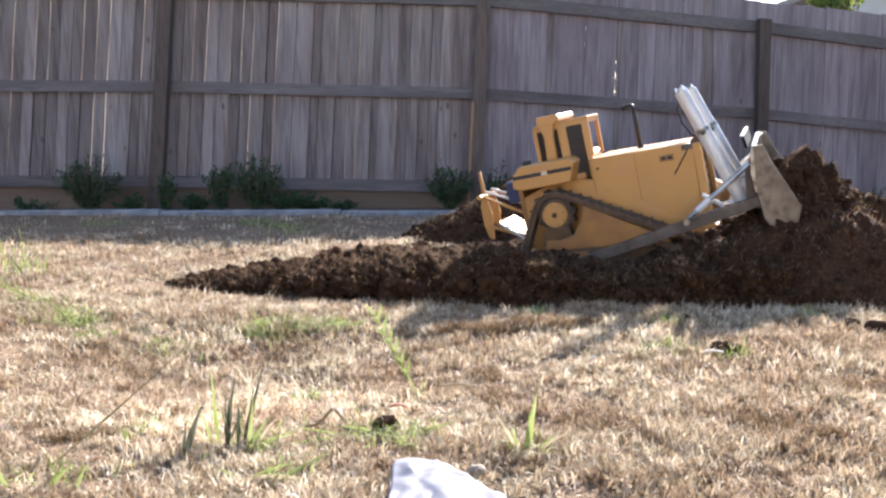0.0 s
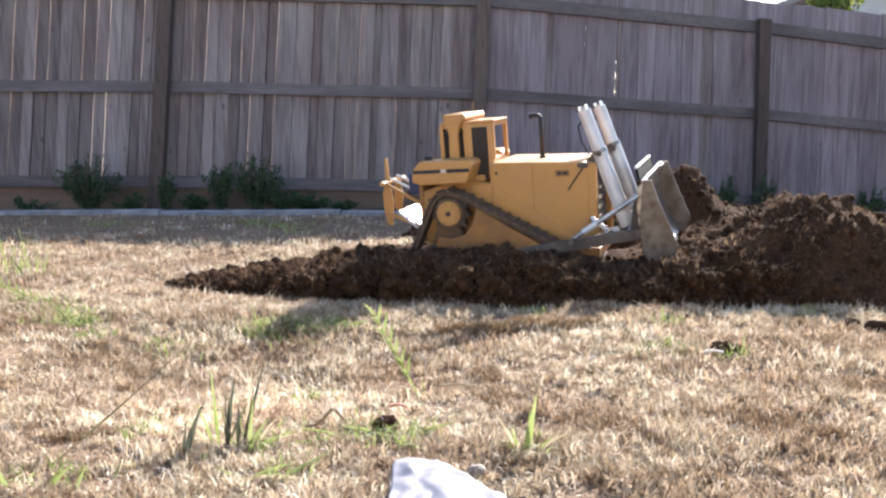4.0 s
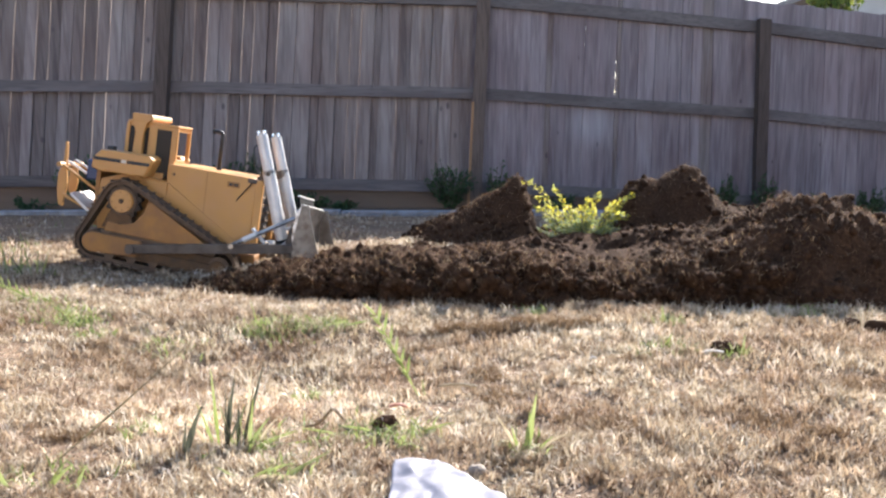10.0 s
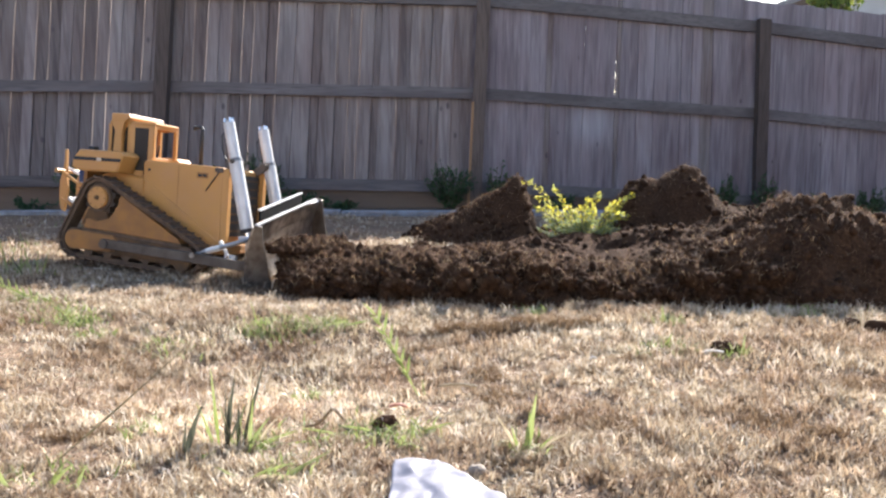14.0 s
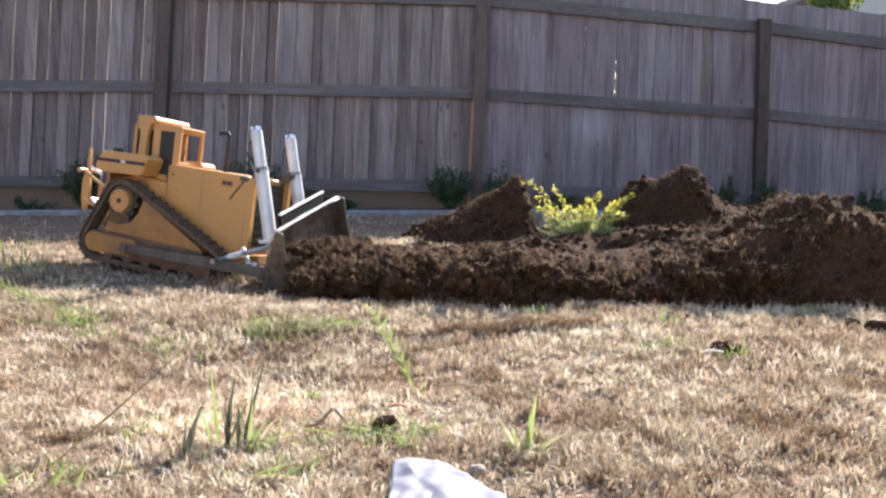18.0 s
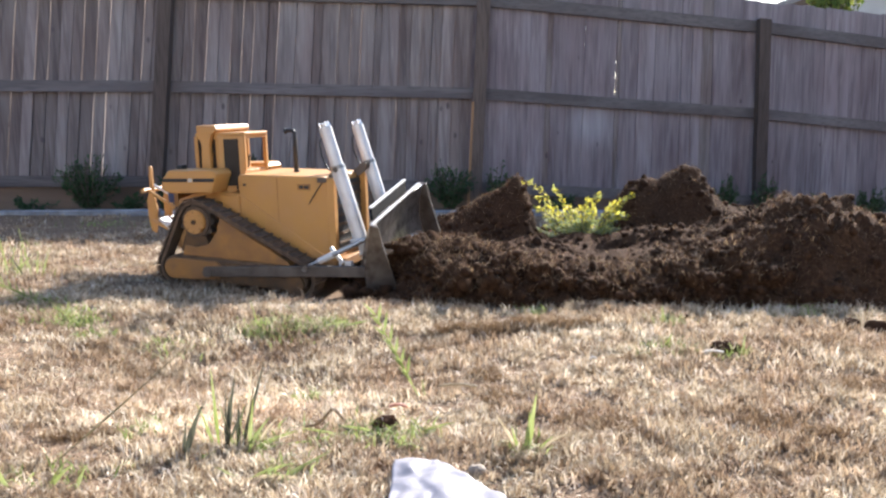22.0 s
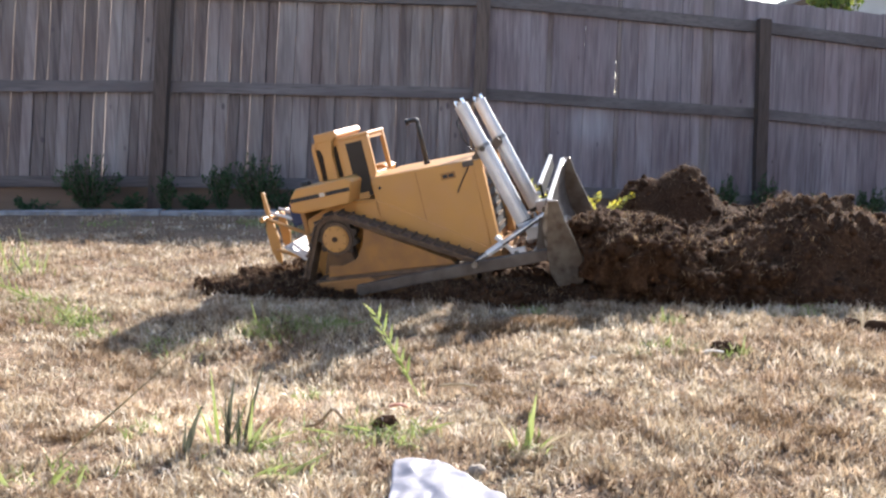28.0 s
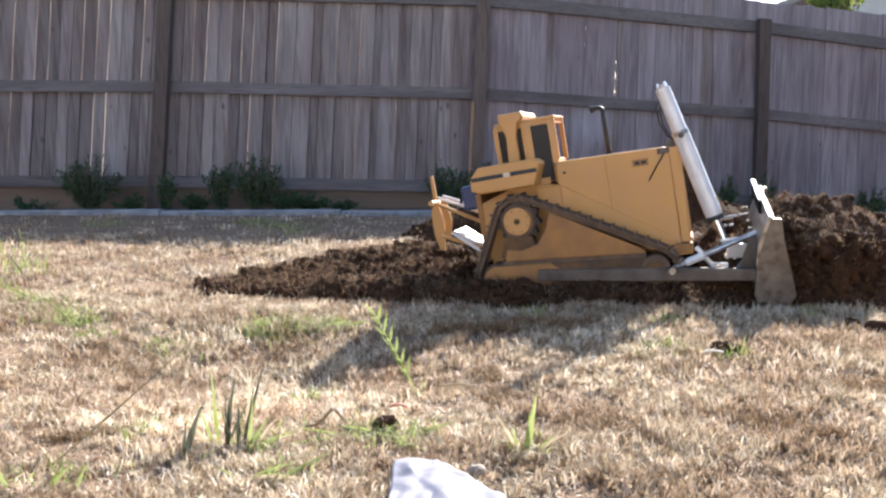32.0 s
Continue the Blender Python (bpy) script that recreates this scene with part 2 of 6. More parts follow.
M_BARK = mat("bark", (0.16, 0.12, 0.09), 0.9, second=(0.09, 0.07, 0.05), scale=12.0, bump=0.8, bump_scale=40.0)
M_STUCCO = mat("pale_stucco", (0.62, 0.60, 0.58), 0.9, second=(0.55, 0.53, 0.51), scale=3.0, bump=0.3, bump_scale=120.0)
M_ROOF = mat("grey_shingle", (0.24, 0.235, 0.24), 0.9, second=(0.17, 0.165, 0.17), scale=6.0, bump=0.5, bump_scale=60.0)


# ---- mesh helpers ----
def lattice_noise(x, y, scale, seed, octaves=4, gain=0.5):
    """Smooth value noise in -1..1 on arrays."""
    x, y = np.asarray(x, float) * scale, np.asarray(y, float) * scale
    out, amp, tot = 0.0, 1.0, 0.0
    for o in range(octaves):
        xi, yi = np.floor(x).astype(np.int64), np.floor(y).astype(np.int64)
        fx, fy = x - xi, y - yi
        fx, fy = fx * fx * (3 - 2 * fx), fy * fy * (3 - 2 * fy)

        def h(a, b):
            k = (a * 374761393 + b * 668265263 + (seed + o * 17) * 69069) & 0xFFFFFFFF
            k = ((k ^ (k >> 13)) * 1274126177) & 0xFFFFFFFF
            return ((k ^ (k >> 16)) & 0xFFFF) / 32767.5 - 1.0

        v = (h(xi, yi) * (1 - fx) + h(xi + 1, yi) * fx) * (1 - fy) + (h(xi, yi + 1) * (1 - fx) + h(xi + 1, yi + 1) * fx) * fy
        out, tot = out + v * amp, tot + amp
        amp, x, y = amp * gain, x * 2.03 + 11.3, y * 2.03 + 5.7
    return out / tot


def mesh_of(name, verts, faces, material, smooth=False):
    me = bpy.data.meshes.new(name)
    me.from_pydata([tuple(v) for v in verts], [], [tuple(f) for f in faces])
    me.materials.append(material)
    if smooth:
        me.polygons.foreach_set("use_smooth", [True] * len(me.polygons))
    me.update()
    return me


def part(name, bm, material, parent=None, label="", smooth=False):
    """Links a bmesh as one mesh object, under a thing or part where parent is given."""
    me = bpy.data.meshes.new(name)
    bmesh.ops.recalc_face_normals(bm, faces=bm.faces)
    bm.to_mesh(me)
    bm.free()
    me.materials.append(material)
    if smooth:
        me.polygons.foreach_set("use_smooth", [True] * len(me.polygons))
    ob = new(name, me)
    if parent is not None:
        ob.parent = parent
    return tagged(ob, label)


def box(x0, x1, y0, y1, z0, z1, bevel=0.0, bm=None, m=None):
    bm = bm or bmesh.new()
    r = bmesh.ops.create_cube(bm, size=1.0)
    vs = r["verts"]
    bmesh.ops.scale(bm, vec=(x1 - x0, y1 - y0, z1 - z0), verts=vs)
    bmesh.ops.translate(bm, vec=((x0 + x1) / 2, (y0 + y1) / 2, (z0 + z1) / 2), verts=vs)
    if bevel:
        es = list({e for v in vs for e in v.link_edges})
        r = bmesh.ops.bevel(bm, geom=es, offset=bevel, segments=2, affect="EDGES", profile=0.5)
        vs = list({v for f in r["faces"] for v in f.verts} | {v for v in vs if v.is_valid})
    if m is not None:
        bmesh.ops.transform(bm, matrix=m, verts=vs)
    return bm


def rod(a, b, r, seg=14, bm=None, r2=None, cap=True):
    bm = bm or bmesh.new()
    a, b = Vector(a), Vector(b)
    d = b - a
    res = bmesh.ops.create_cone(bm, cap_ends=cap, segments=seg, radius1=r, radius2=r if r2 is None else r2, depth=d.length)
    bmesh.ops.transform(bm, matrix=Matrix.Translation((a + b) / 2) @ d.to_track_quat("Z", "Y").to_matrix().to_4x4(), verts=res["verts"])
    return bm


def tube(points, r, seg=8, bm=None):
    """A bent pipe through points."""
    bm = bm or bmesh.new()
    pts = [Vector(p) for p in points]
    rings = []
    for i, p in enumerate(pts):
        d = (pts[min(i + 1, len(pts) - 1)] - pts[max(i - 1, 0)]).normalized()
        q = d.to_track_quat("Z", "Y")
        rings.append([bm.verts.new(p + q @ Vector((math.cos(k * math.tau / seg) * r, math.sin(k * math.tau / seg) * r, 0))) for k in range(seg)])
    for a, b in zip(rings, rings[1:]):
        for k in range(seg):
            bm.faces.new((a[k], a[(k + 1) % seg], b[(k + 1) % seg], b[k]))
    bm.faces.new(rings[0][::-1])
    bm.faces.new(rings[-1])
    return bm


def slab(outline, y0, y1, bevel=0.0, bm=None):
    """An outline in x and z, extruded from y0 to y1."""
    bm = bm or bmesh.new()
    vs = [bm.verts.new((x, y0, z)) for x, z in outline]
    f = bm.faces.new(vs)
    r = bmesh.ops.extrude_face_region(bm, geom=[f])
    ex = [v for v in r["geom"] if isinstance(v, bmesh.types.BMVert)]
    bmesh.ops.translate(bm, vec=(0, y1 - y0, 0), verts=ex)
    if bevel:
        es = list({e for v in vs + ex for e in v.link_edges})
        bmesh.ops.bevel(bm, geom=es, offset=bevel, segments=2, affect="EDGES", profile=0.5)
    return bm


def plan_slab(outline, z0, z1, bevel=0.0):
    """An outline in x and y, extruded from z0 to z1."""
    bm = bmesh.new()
    vs = [bm.verts.new((x, y, z0)) for x, y in outline]
    f = bm.faces.new(vs)
    r = bmesh.ops.extrude_face_region(bm, geom=[f])
    ex = [v for v in r["geom"] if isinstance(v, bmesh.types.BMVert)]
    bmesh.ops.translate(bm, vec=(0, 0, z1 - z0), verts=ex)
    if bevel:
        es = list({e for v in vs + ex for e in v.link_edges})
        bmesh.ops.bevel(bm, geom=es, offset=bevel, segments=2, affect="EDGES", profile=0.5)
    return bm


def blades(pos, height, width, lean, rng, bend=0.5):
    """Grass blades as two-quad strips: arrays of roots, heights, widths and leans."""
    k = len(pos)
    a = rng.uniform(0, math.tau, k)
    b = rng.uniform(0, math.tau, k)
    side = np.stack([np.cos(a), np.sin(a), np.zeros(k)], 1) * (width / 2)[:, None]
    out = np.stack([np.cos(b), np.sin(b), np.zeros(k)], 1)
    up = np.array([0, 0, 1.0])
    mid = pos + up * (height * 0.55)[:, None] + out * (height * lean * 0.35)[:, None]
    tip = pos + up * (height * (1 - bend * lean * 0.5))[:, None] + out * (height * lean)[:, None]
    v = np.stack([pos - side, pos + side, mid + side * 0.8, mid - side * 0.8, tip], 1).reshape(-1, 3)
    i = np.arange(k)[:, None] * 5
    quads = (i + [[0, 1, 2, 3]])
    tris = (i + [[3, 2, 4]])
    return v, quads, tris


def blade_mesh(name, v, quads, tris, material):
    me = bpy.data.meshes.new(name)
    nq, nt = len(quads), len(tris)
    me.vertices.add(len(v))
    me.vertices.foreach_set("co", np.ascontiguousarray(v, dtype=np.float32).ravel())
    me.loops.add(nq * 4 + nt * 3)
    me.loops.foreach_set("vertex_index", np.concatenate([quads.ravel(), tris.ravel()]).astype(np.int32))
    me.polygons.add(nq + nt)
    me.polygons.foreach_set("loop_start", np.concatenate([np.arange(nq) * 4, nq * 4 + np.arange(nt) * 3]).astype(np.int32))
    me.materials.append(material)
    me.update(calc_edges=True)
    me.validate()
    return me


# ---- ground ----
def dip(x, y):
    """Ground height: an almost level lawn, a shallow hollow where the machine works, soft bumps."""
    x, y = np.asarray(x, float), np.asarray(y, float)
    z = -0.095 * np.exp(-(((x + 0.5) / 0.75) ** 2 + ((y - 3.5) / 0.36) ** 2))
    z = z - 0.03 * np.exp(-(((x + 1.5) / 0.6) ** 2 + ((y - 4.05) / 0.5) ** 2))
    z = z - 0.075 * np.exp(-(((x + 0.50) / 0.50) ** 2 + ((y - 2.28) / 0.42) ** 2))
    near = np.exp(-((y - 3.0) / 3.0) ** 2)
    return z + near * (0.012 * lattice_noise(x, y, 3.1, 5, 3) + 0.006 * lattice_noise(x, y, 11.0, 6, 2))


def fence_y(x):
    """The fence line's distance, and how far its foot drops, along x."""
    return np.interp(x, [-6.0, -2.2, 0.3, 2.72, 6.0], [6.5, 6.60, 6.70, 7.20, 7.95])


def fence_drop(x):
    return np.interp(x, [-6.0, -2.2, 0.3, 1.2, 2.72, 3.7, 5.5], [0.06, 0.05, 0.0, -0.055, -0.15, -0.24, -0.40])


def ground():
    xs = np.concatenate([np.linspace(-60, -4, 15), np.arange(-3.5, 4.01, 0.05), np.linspace(4.5, 60, 15)])
    ys = np.concatenate([np.linspace(-40, 0.5, 8), np.arange(0.8, 6.01, 0.05), np.linspace(6.15, 9, 14), np.linspace(12, 300, 10)])
    X, Y = np.meshgrid(xs, ys, indexing="ij")
    far = np.clip((Y - 5.8) / 0.8, 0, 1)
    Z = dip(X, Y) + far * np.minimum(fence_drop(X / 1.1), 0) * 0.75 - 0.06 * np.clip((Y - 6.3) / 0.7, 0, 1)
    n, m = X.shape
    v = np.stack([X, Y, Z], -1).reshape(-1, 3)
    i = (np.arange(n - 1)[:, None] * m + np.arange(m - 1)[None]).ravel()
    f = np.stack([i, i + m, i + m + 1, i + 1], 1)
    ob = new("ground", mesh_of("ground", v.tolist(), f.tolist(), M_LAWN, True))
    return tagged(ob, "dry straw-coloured lawn ground of a fenced back yard", "lawn", kind="structure")


ground()


# ---- fence ----
def fence_lean(x):
    return math.radians(float(np.interp(x, [-4.0, -2.2, 0.3, 2.7, 4.0], [7.6, 5.8, 2.2, -1.3, -1.5])))


POSTS = (-4.60, -2.128, 0.280, 2.635, 5.0)


def spread(p):
    """The fence line's plan is drawn small; it stands a tenth farther out from the eye."""
    return Vector(EYE) + (p - Vector(EYE)) * 1.10


def fence_spot(x, z, out=0.0):
    """A place on the fence's face, out metres towards the yard."""
    s = math.tan(fence_lean(x))
    return spread(Vector((x + s * (z - 0.85), float(fence_y(x)) - out, z + float(fence_drop(x)))))


def board(x0, x1, z0, z1, out0, out1, material, name, parent, steps=1, wobble=0.0, rng=None):
    """A plank on the fence, in steps along its height, its edges a little uneven."""
    vs, fs = [], []
    for i in range(steps + 1):
        z = z0 + (z1 - z0) * i / steps
        a, b = (rng.uniform(-wobble, wobble), rng.uniform(-wobble, wobble)) if wobble else (0.0, 0.0)
        for x, out in ((x0 + a, out0), (x1 + b, out0), (x1 + b, out1), (x0 + a, out1)):
            vs.append(fence_spot(x, z, out))
        if i:
            q, r = 4 * i - 4, 4 * i
            fs += [(q + k, q + (k + 1) % 4, r + (k + 1) % 4, r + k) for k in range(4)]
    fs += [(3, 2, 1, 0), tuple(4 * steps + k for k in range(4))]
    c = sum(vs, Vector()) / len(vs)
    me = mesh_of(name, [v - c for v in vs], fs, material)
    bm = bmesh.new()
    bm.from_mesh(me)
    bmesh.ops.recalc_face_normals(bm, faces=bm.faces)
    bm.to_mesh(me)
    bm.free()
    ob = new(name, me)
    ob.location = c
    ob.parent = parent
    return ob


# boards from left to right: where each ends, its tone (pale, mid, dark standing in for a shaded gap), and whether the
# sun shows in the joint after it
BOARDS = [(-3.296, "M", 1), (-3.207, "D", 0), (-3.122, "L", 1), (-3.028, "D", 1), (-2.943, "D", 0), (-2.853, "L", 0), (-2.768, "M", 1), (-2.666, "D", 1), (-2.572, "M", 1), (-2.480, "L", 0), (-2.384, "L", 0),
          (-2.315, "D", 1), (-2.247, "M", 0), (-2.187, "M", 0), (-2.127, "M", 0), (-2.012, "M", 0), (-1.930, "M", 1), (-1.832, "D", 1), (-1.740, "L", 0), (-1.647, "L", 1), (-1.561, "D", 1), (-1.479, "D", 1),
          (-1.371, "M", 0), (-1.293, "D", 1), (-1.155, "L", 0), (-1.020, "L", 0), (-0.955, "D", 0), (-0.829, "M", 1), (-0.729, "D", 1), (-0.651, "M", 1), (-0.546, "M", 1), (-0.498, "D", 0), (-0.358, "L", 1),
          (-0.266, "D", 0), (-0.183, "M", 1), (-0.104, "D", 0), (-0.029, "M", 0), (0.072, "L", 0), (0.208, "M", 0)]
FLUSH = [(0.356, 0), (0.521, 0), (0.671, 0), (0.808, 0), (0.854, 1), (0.978, 0), (1.118, 0), (1.245, 0), (1.387, 0), (1.421, 1), (1.569, 0), (1.714, 0), (1.826, 0), (1.944, 0), (2.038, 0), (2.118, 0), (2.218, 1),
         (2.359, 0), (2.502, 0), (2.640, 0), (2.873, 0), (3.030, 0), (3.242, 0), (3.484, 0), (3.593, 0), (3.785, 0)]
# holes between boards: height ranges that let the day through
HOLES = {1.118: ((1.319, 1.349), (1.44, 1.471)), 1.387: ((0.956, 1.049), (1.072, 1.138), (1.2, 1.222)), 1.569: ((0.978, 1.013), (1.285, 1.299)), 1.944: ((1.365, 1.405),), 2.038: ((1.287, 1.31),)}


def fence():
    rng = random.Random(4)
    root = tagged(new("fence"), "tall weathered grey-brown wooden board fence with rails and posts", "fence", kind="structure")
    tone = {"L": M_BOARD_PALE, "M": M_BOARD, "D": M_BOARD_SHADED}
    row = []
    x = -5.9
    while x < -3.48:
        x += rng.uniform(0.07, 0.12)
        row.append((x, rng.choice("LMMD"), rng.random() < 0.4))
    row = row + [(-3.39, "L", 0)] + BOARDS
    x = -5.9
    for end, kind, sunny in row:
        sag = 0.011 if kind == "D" else rng.choice((0.0, 0.003, 0.005))
        gap = 0.008 if sunny else rng.uniform(0.003, 0.008)
        high = 1.665 + 0.135 * min(1.0, max(0.0, (x + 0.4) / 1.0)) + rng.uniform(-0.012, 0.012)
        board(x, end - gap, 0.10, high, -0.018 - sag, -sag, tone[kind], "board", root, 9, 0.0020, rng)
        slack = min(1.0, max(0.12, abs(end) / 2.2))
        edge = end - rng.choice((0.0028, 0.0045, 0.0065)) * slack if sunny else end + 0.02
        # the boards behind close the joints better near the ground
        tight = end + 0.02 if not sunny or rng.random() < 0.45 else end - 0.0030 * slack
        board(end - gap - 0.035, tight, 0.10, 0.875, -0.056, -0.036, M_BOARD, "back_board", root, 11, 0.0034 * slack if sunny and tight < end else 0.0, rng)
        board(end - gap - 0.035, edge, 0.875, high - 0.01, -0.056, -0.036, M_BOARD, "back_board", root, 13, 0.0042 * slack if sunny else 0.0, rng)
        x = end
    for end, dark in FLUSH + [(3.90, 0), (4.05, 0), (4.21, 0), (4.36, 0), (4.50, 0), (4.66, 0), (4.80, 0), (4.95, 0), (5.1, 0), (5.3, 0), (5.6, 0)]:
        rise = 0.045 * min(1.0, max(0.0, (x - 2.6) / 1.2))
        holes = HOLES.get(end, ())
        gap = (0.007 if len(holes) > 2 else 0.0006 + 0.0026 * end) if holes else rng.uniform(0.001, 0.004)
        sag = 0.010 if dark else rng.choice((0.0, 0.002, 0.004))
        parts = max(1, round((end - x) / 0.13))
        for i in range(parts):
            a, b = x + (end - x) * i / parts, x + (end - x) * (i + 1) / parts
            board(a, b - (gap if i == parts - 1 else 0.0015), 0.10, 1.80 + rise + rng.uniform(-0.012, 0.012), -0.018 - sag, -sag, M_BOARD_SHADED if dark else M_BOARD_FLUSH, "board", root, 9, 0.0007, rng)
        low = 0.10
        for z0, z1 in tuple(holes) + ((1.79 + rise, 0.0),):
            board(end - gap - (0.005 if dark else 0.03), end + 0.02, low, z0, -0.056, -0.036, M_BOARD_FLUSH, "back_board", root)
            low = z1
        x = end
    for a, b in zip((-5.6,) + POSTS, POSTS + (5.6,)):
        for z0, z1 in ((0.12, 0.205), (0.845, 0.93), (1.545, 1.635)):
            board(a, b, z0, z1, 0.002, 0.042, M_RAIL, "rail", root)
        board(a, b, -0.06, 0.117, -0.02, 0.012, M_KICK, "kick_board", root)
    for p in POSTS:
        board(p - 0.05, p + 0.05, -0.1, 1.70 if p < 2.0 else 1.645, 0.044, 0.13, M_POST, "post", root, 3, 0.002, rng)
    # thin orange-tan strip down the left side of the middle post
    board(0.222, 0.240, -0.02, 0.82, 0.05, 0.137, M_TANWOOD, "strip", root)


fence()


def added_walls():
    """Unseen walls added beside and behind the yard, to cut sky light and darken reflections."""
    for name, x in (("wall_west", -7.6), ("wall_east", 8.2)):
        ob = part(name, box(x - 0.03, x + 0.03, -7.0, 8.6, -0.5, 1.85, 0.004), M_BOARD)
        tagged(ob, "unseen board wall added beside the yard to cut sky light", "fence", kind="structure")
    ob = part("wall_south", box(-9.0, 9.5, -7.3, -7.0, -0.3, 2.8, 0.01), M_STUCCO)
    tagged(ob, "unseen stucco wall added behind the lawn to cut sky light", "wall", kind="structure")


added_walls()


def edging():
    rng = random.Random(8)
    x = -4.2
    while x < 1.4:
        w = rng.uniform(0.9, 1.3)
        y = 6.07 + 0.03 * math.sin(x * 1.7)
        bm = box(-w / 2 + 0.006, w / 2 - 0.006, -0.045, 0.045, -0.06, 0.035, 0.008)
        ob = part("lawn_edging", bm, M_CURB)
        ob.matrix_basis = pose(x + w / 2, y, 0.0, 0, rng.uniform(-0.6, 0.6), rng.uniform(-1.2, 1.2))
        tagged(ob, "grey concrete lawn edging strip lying along the fence bed", "edging", "lawn edging", "structure")
        x += w


edging()


# ---- soil ----
def lump(name, size, seed, material=M_SOIL, rough=0.22, level=5, fine=0.06, steep=1.0):
    """A rounded heap of loose earth: an uneven, crumbly dome, closed below."""
    bm = bmesh.new()
    bmesh.ops.create_icosphere(bm, subdivisions=level, radius=1.0)
    off = Vector((seed * 3.7, seed * 1.3, seed * 7.1))
    for v in bm.verts:
        d = v.co.normalized()
        r = 1.0 + rough * noise.fractal(d * 1.6 + off, 0.8, 2.0, 4) + rough * 0.45 * noise.fractal(d * 5.0 + off, 0.7, 2.0, 3) + fine * noise.turbulence(d * 14.0 + off, 3, False)
        up = math.copysign(abs(d.z) ** steep, d.z)
        v.co = Vector((d.x * size[0], d.y * size[1], up * size[2])) * r
        if v.co.z < -0.06:
            v.co.z = -0.06
    me = bpy.data.meshes.new(name)
    bm.to_mesh(me)
    bm.free()
    me.materials.append(material)
    me.polygons.foreach_set("use_smooth", [True] * len(me.polygons))
    return me


def crumbs_on(me, count, rng, size=(0.004, 0.013), zmin=0.0):
    """Clods and root straws strewn over a heap's mesh: two meshes."""
    vs = np.empty(len(me.vertices) * 3)
    me.vertices.foreach_get("co", vs)
    vs = vs.reshape(-1, 3)
    up = vs[vs[:, 2] > zmin]
    pick = up[rng.integers(0, len(up), count)]
    ico = bmesh.new()
    bmesh.ops.create_icosphere(ico, subdivisions=1, radius=1.0)
    base = np.array([v.co[:] for v in ico.verts])
    faces = np.array([[v.index for v in f.verts] for f in ico.faces])
    ico.free()
    k = len(pick)
    s = (size[0] + (size[1] * 1.7 - size[0]) * rng.random((k, 1, 1)) ** 2.4) * rng.uniform(0.6, 1.3, (k, 1, 3))
    jit = 1.0 + rng.uniform(-0.28, 0.28, (k, len(base), 1))
    v = (base[None] * jit * s + pick[:, None]).reshape(-1, 3)
    f = (faces[None] + (np.arange(k) * len(base))[:, None, None]).reshape(-1, 3)
    clods = blade_mesh("crumb", v, np.zeros((0, 4), int), f, M_CLOD)
    three = up[rng.integers(0, len(up), (count * 6, 3))]
    crest = three[np.arange(count * 6), three[:, :, 2].argmax(1)]
    pr = np.where(rng.random((count * 6, 1)) < 0.5, crest, three[:, 0]) + rng.normal(0, 0.004, (count * 6, 3))
    n = len(pr)
    bv, q, t = blades(pr - [0, 0, 0.004], rng.uniform(0.008, 0.034, n), rng.uniform(0.0010, 0.0026, n), rng.uniform(0.3, 2.2, n), rng)
    return clods, blade_mesh("root_fibre", bv, q, t, M_ROOT)


def heap(name, me, count, seed, label, group="", zmin=0.0):
    rng = np.random.default_rng(seed)
    ob = tagged(new(name, me), label, "soil heap", group)
    c, r = crumbs_on(me, count, rng, zmin=zmin)
    a, b = new("crumb", c), new("root_fibre", r)
    for o in (a, b):
        o.parent = ob
        tagged(o, kind="stuff")
    return ob


def field(name, x0, x1, y0, y1, step, fn, material=M_SOIL):
    """A heap drawn as a height over the ground, with its foot below it."""
    xs, ys = np.arange(x0, x1 + step / 2, step), np.arange(y0, y1 + step / 2, step)
    X, Y = np.meshgrid(xs, ys, indexing="ij")
    Z = fn(X, Y)
    n, m = X.shape
    v = np.stack([X, Y, Z], -1).reshape(-1, 3)
    i = (np.arange(n - 1)[:, None] * m + np.arange(m - 1)[None]).ravel()
    f = np.stack([i, i + m, i + m + 1, i + 1], 1)
    keep = Z.reshape(-1)[f].max(1) > -0.075
    return mesh_of(name, v.tolist(), f[keep].tolist(), material, True)


def bell(X, Y, cx, cy, rx, ry, h, p=2.0):
    d = np.sqrt(((X - cx) / rx) ** 2 + ((Y - cy) / ry) ** 2)
    return h * np.clip(1 - d ** p, -0.6, 1)


def crumble(X, Y, seed, a=0.035):
    return a * lattice_noise(X, Y, 6.0, seed, 4) + a * 0.7 * np.abs(lattice_noise(X, Y, 17.0, seed + 3, 4))


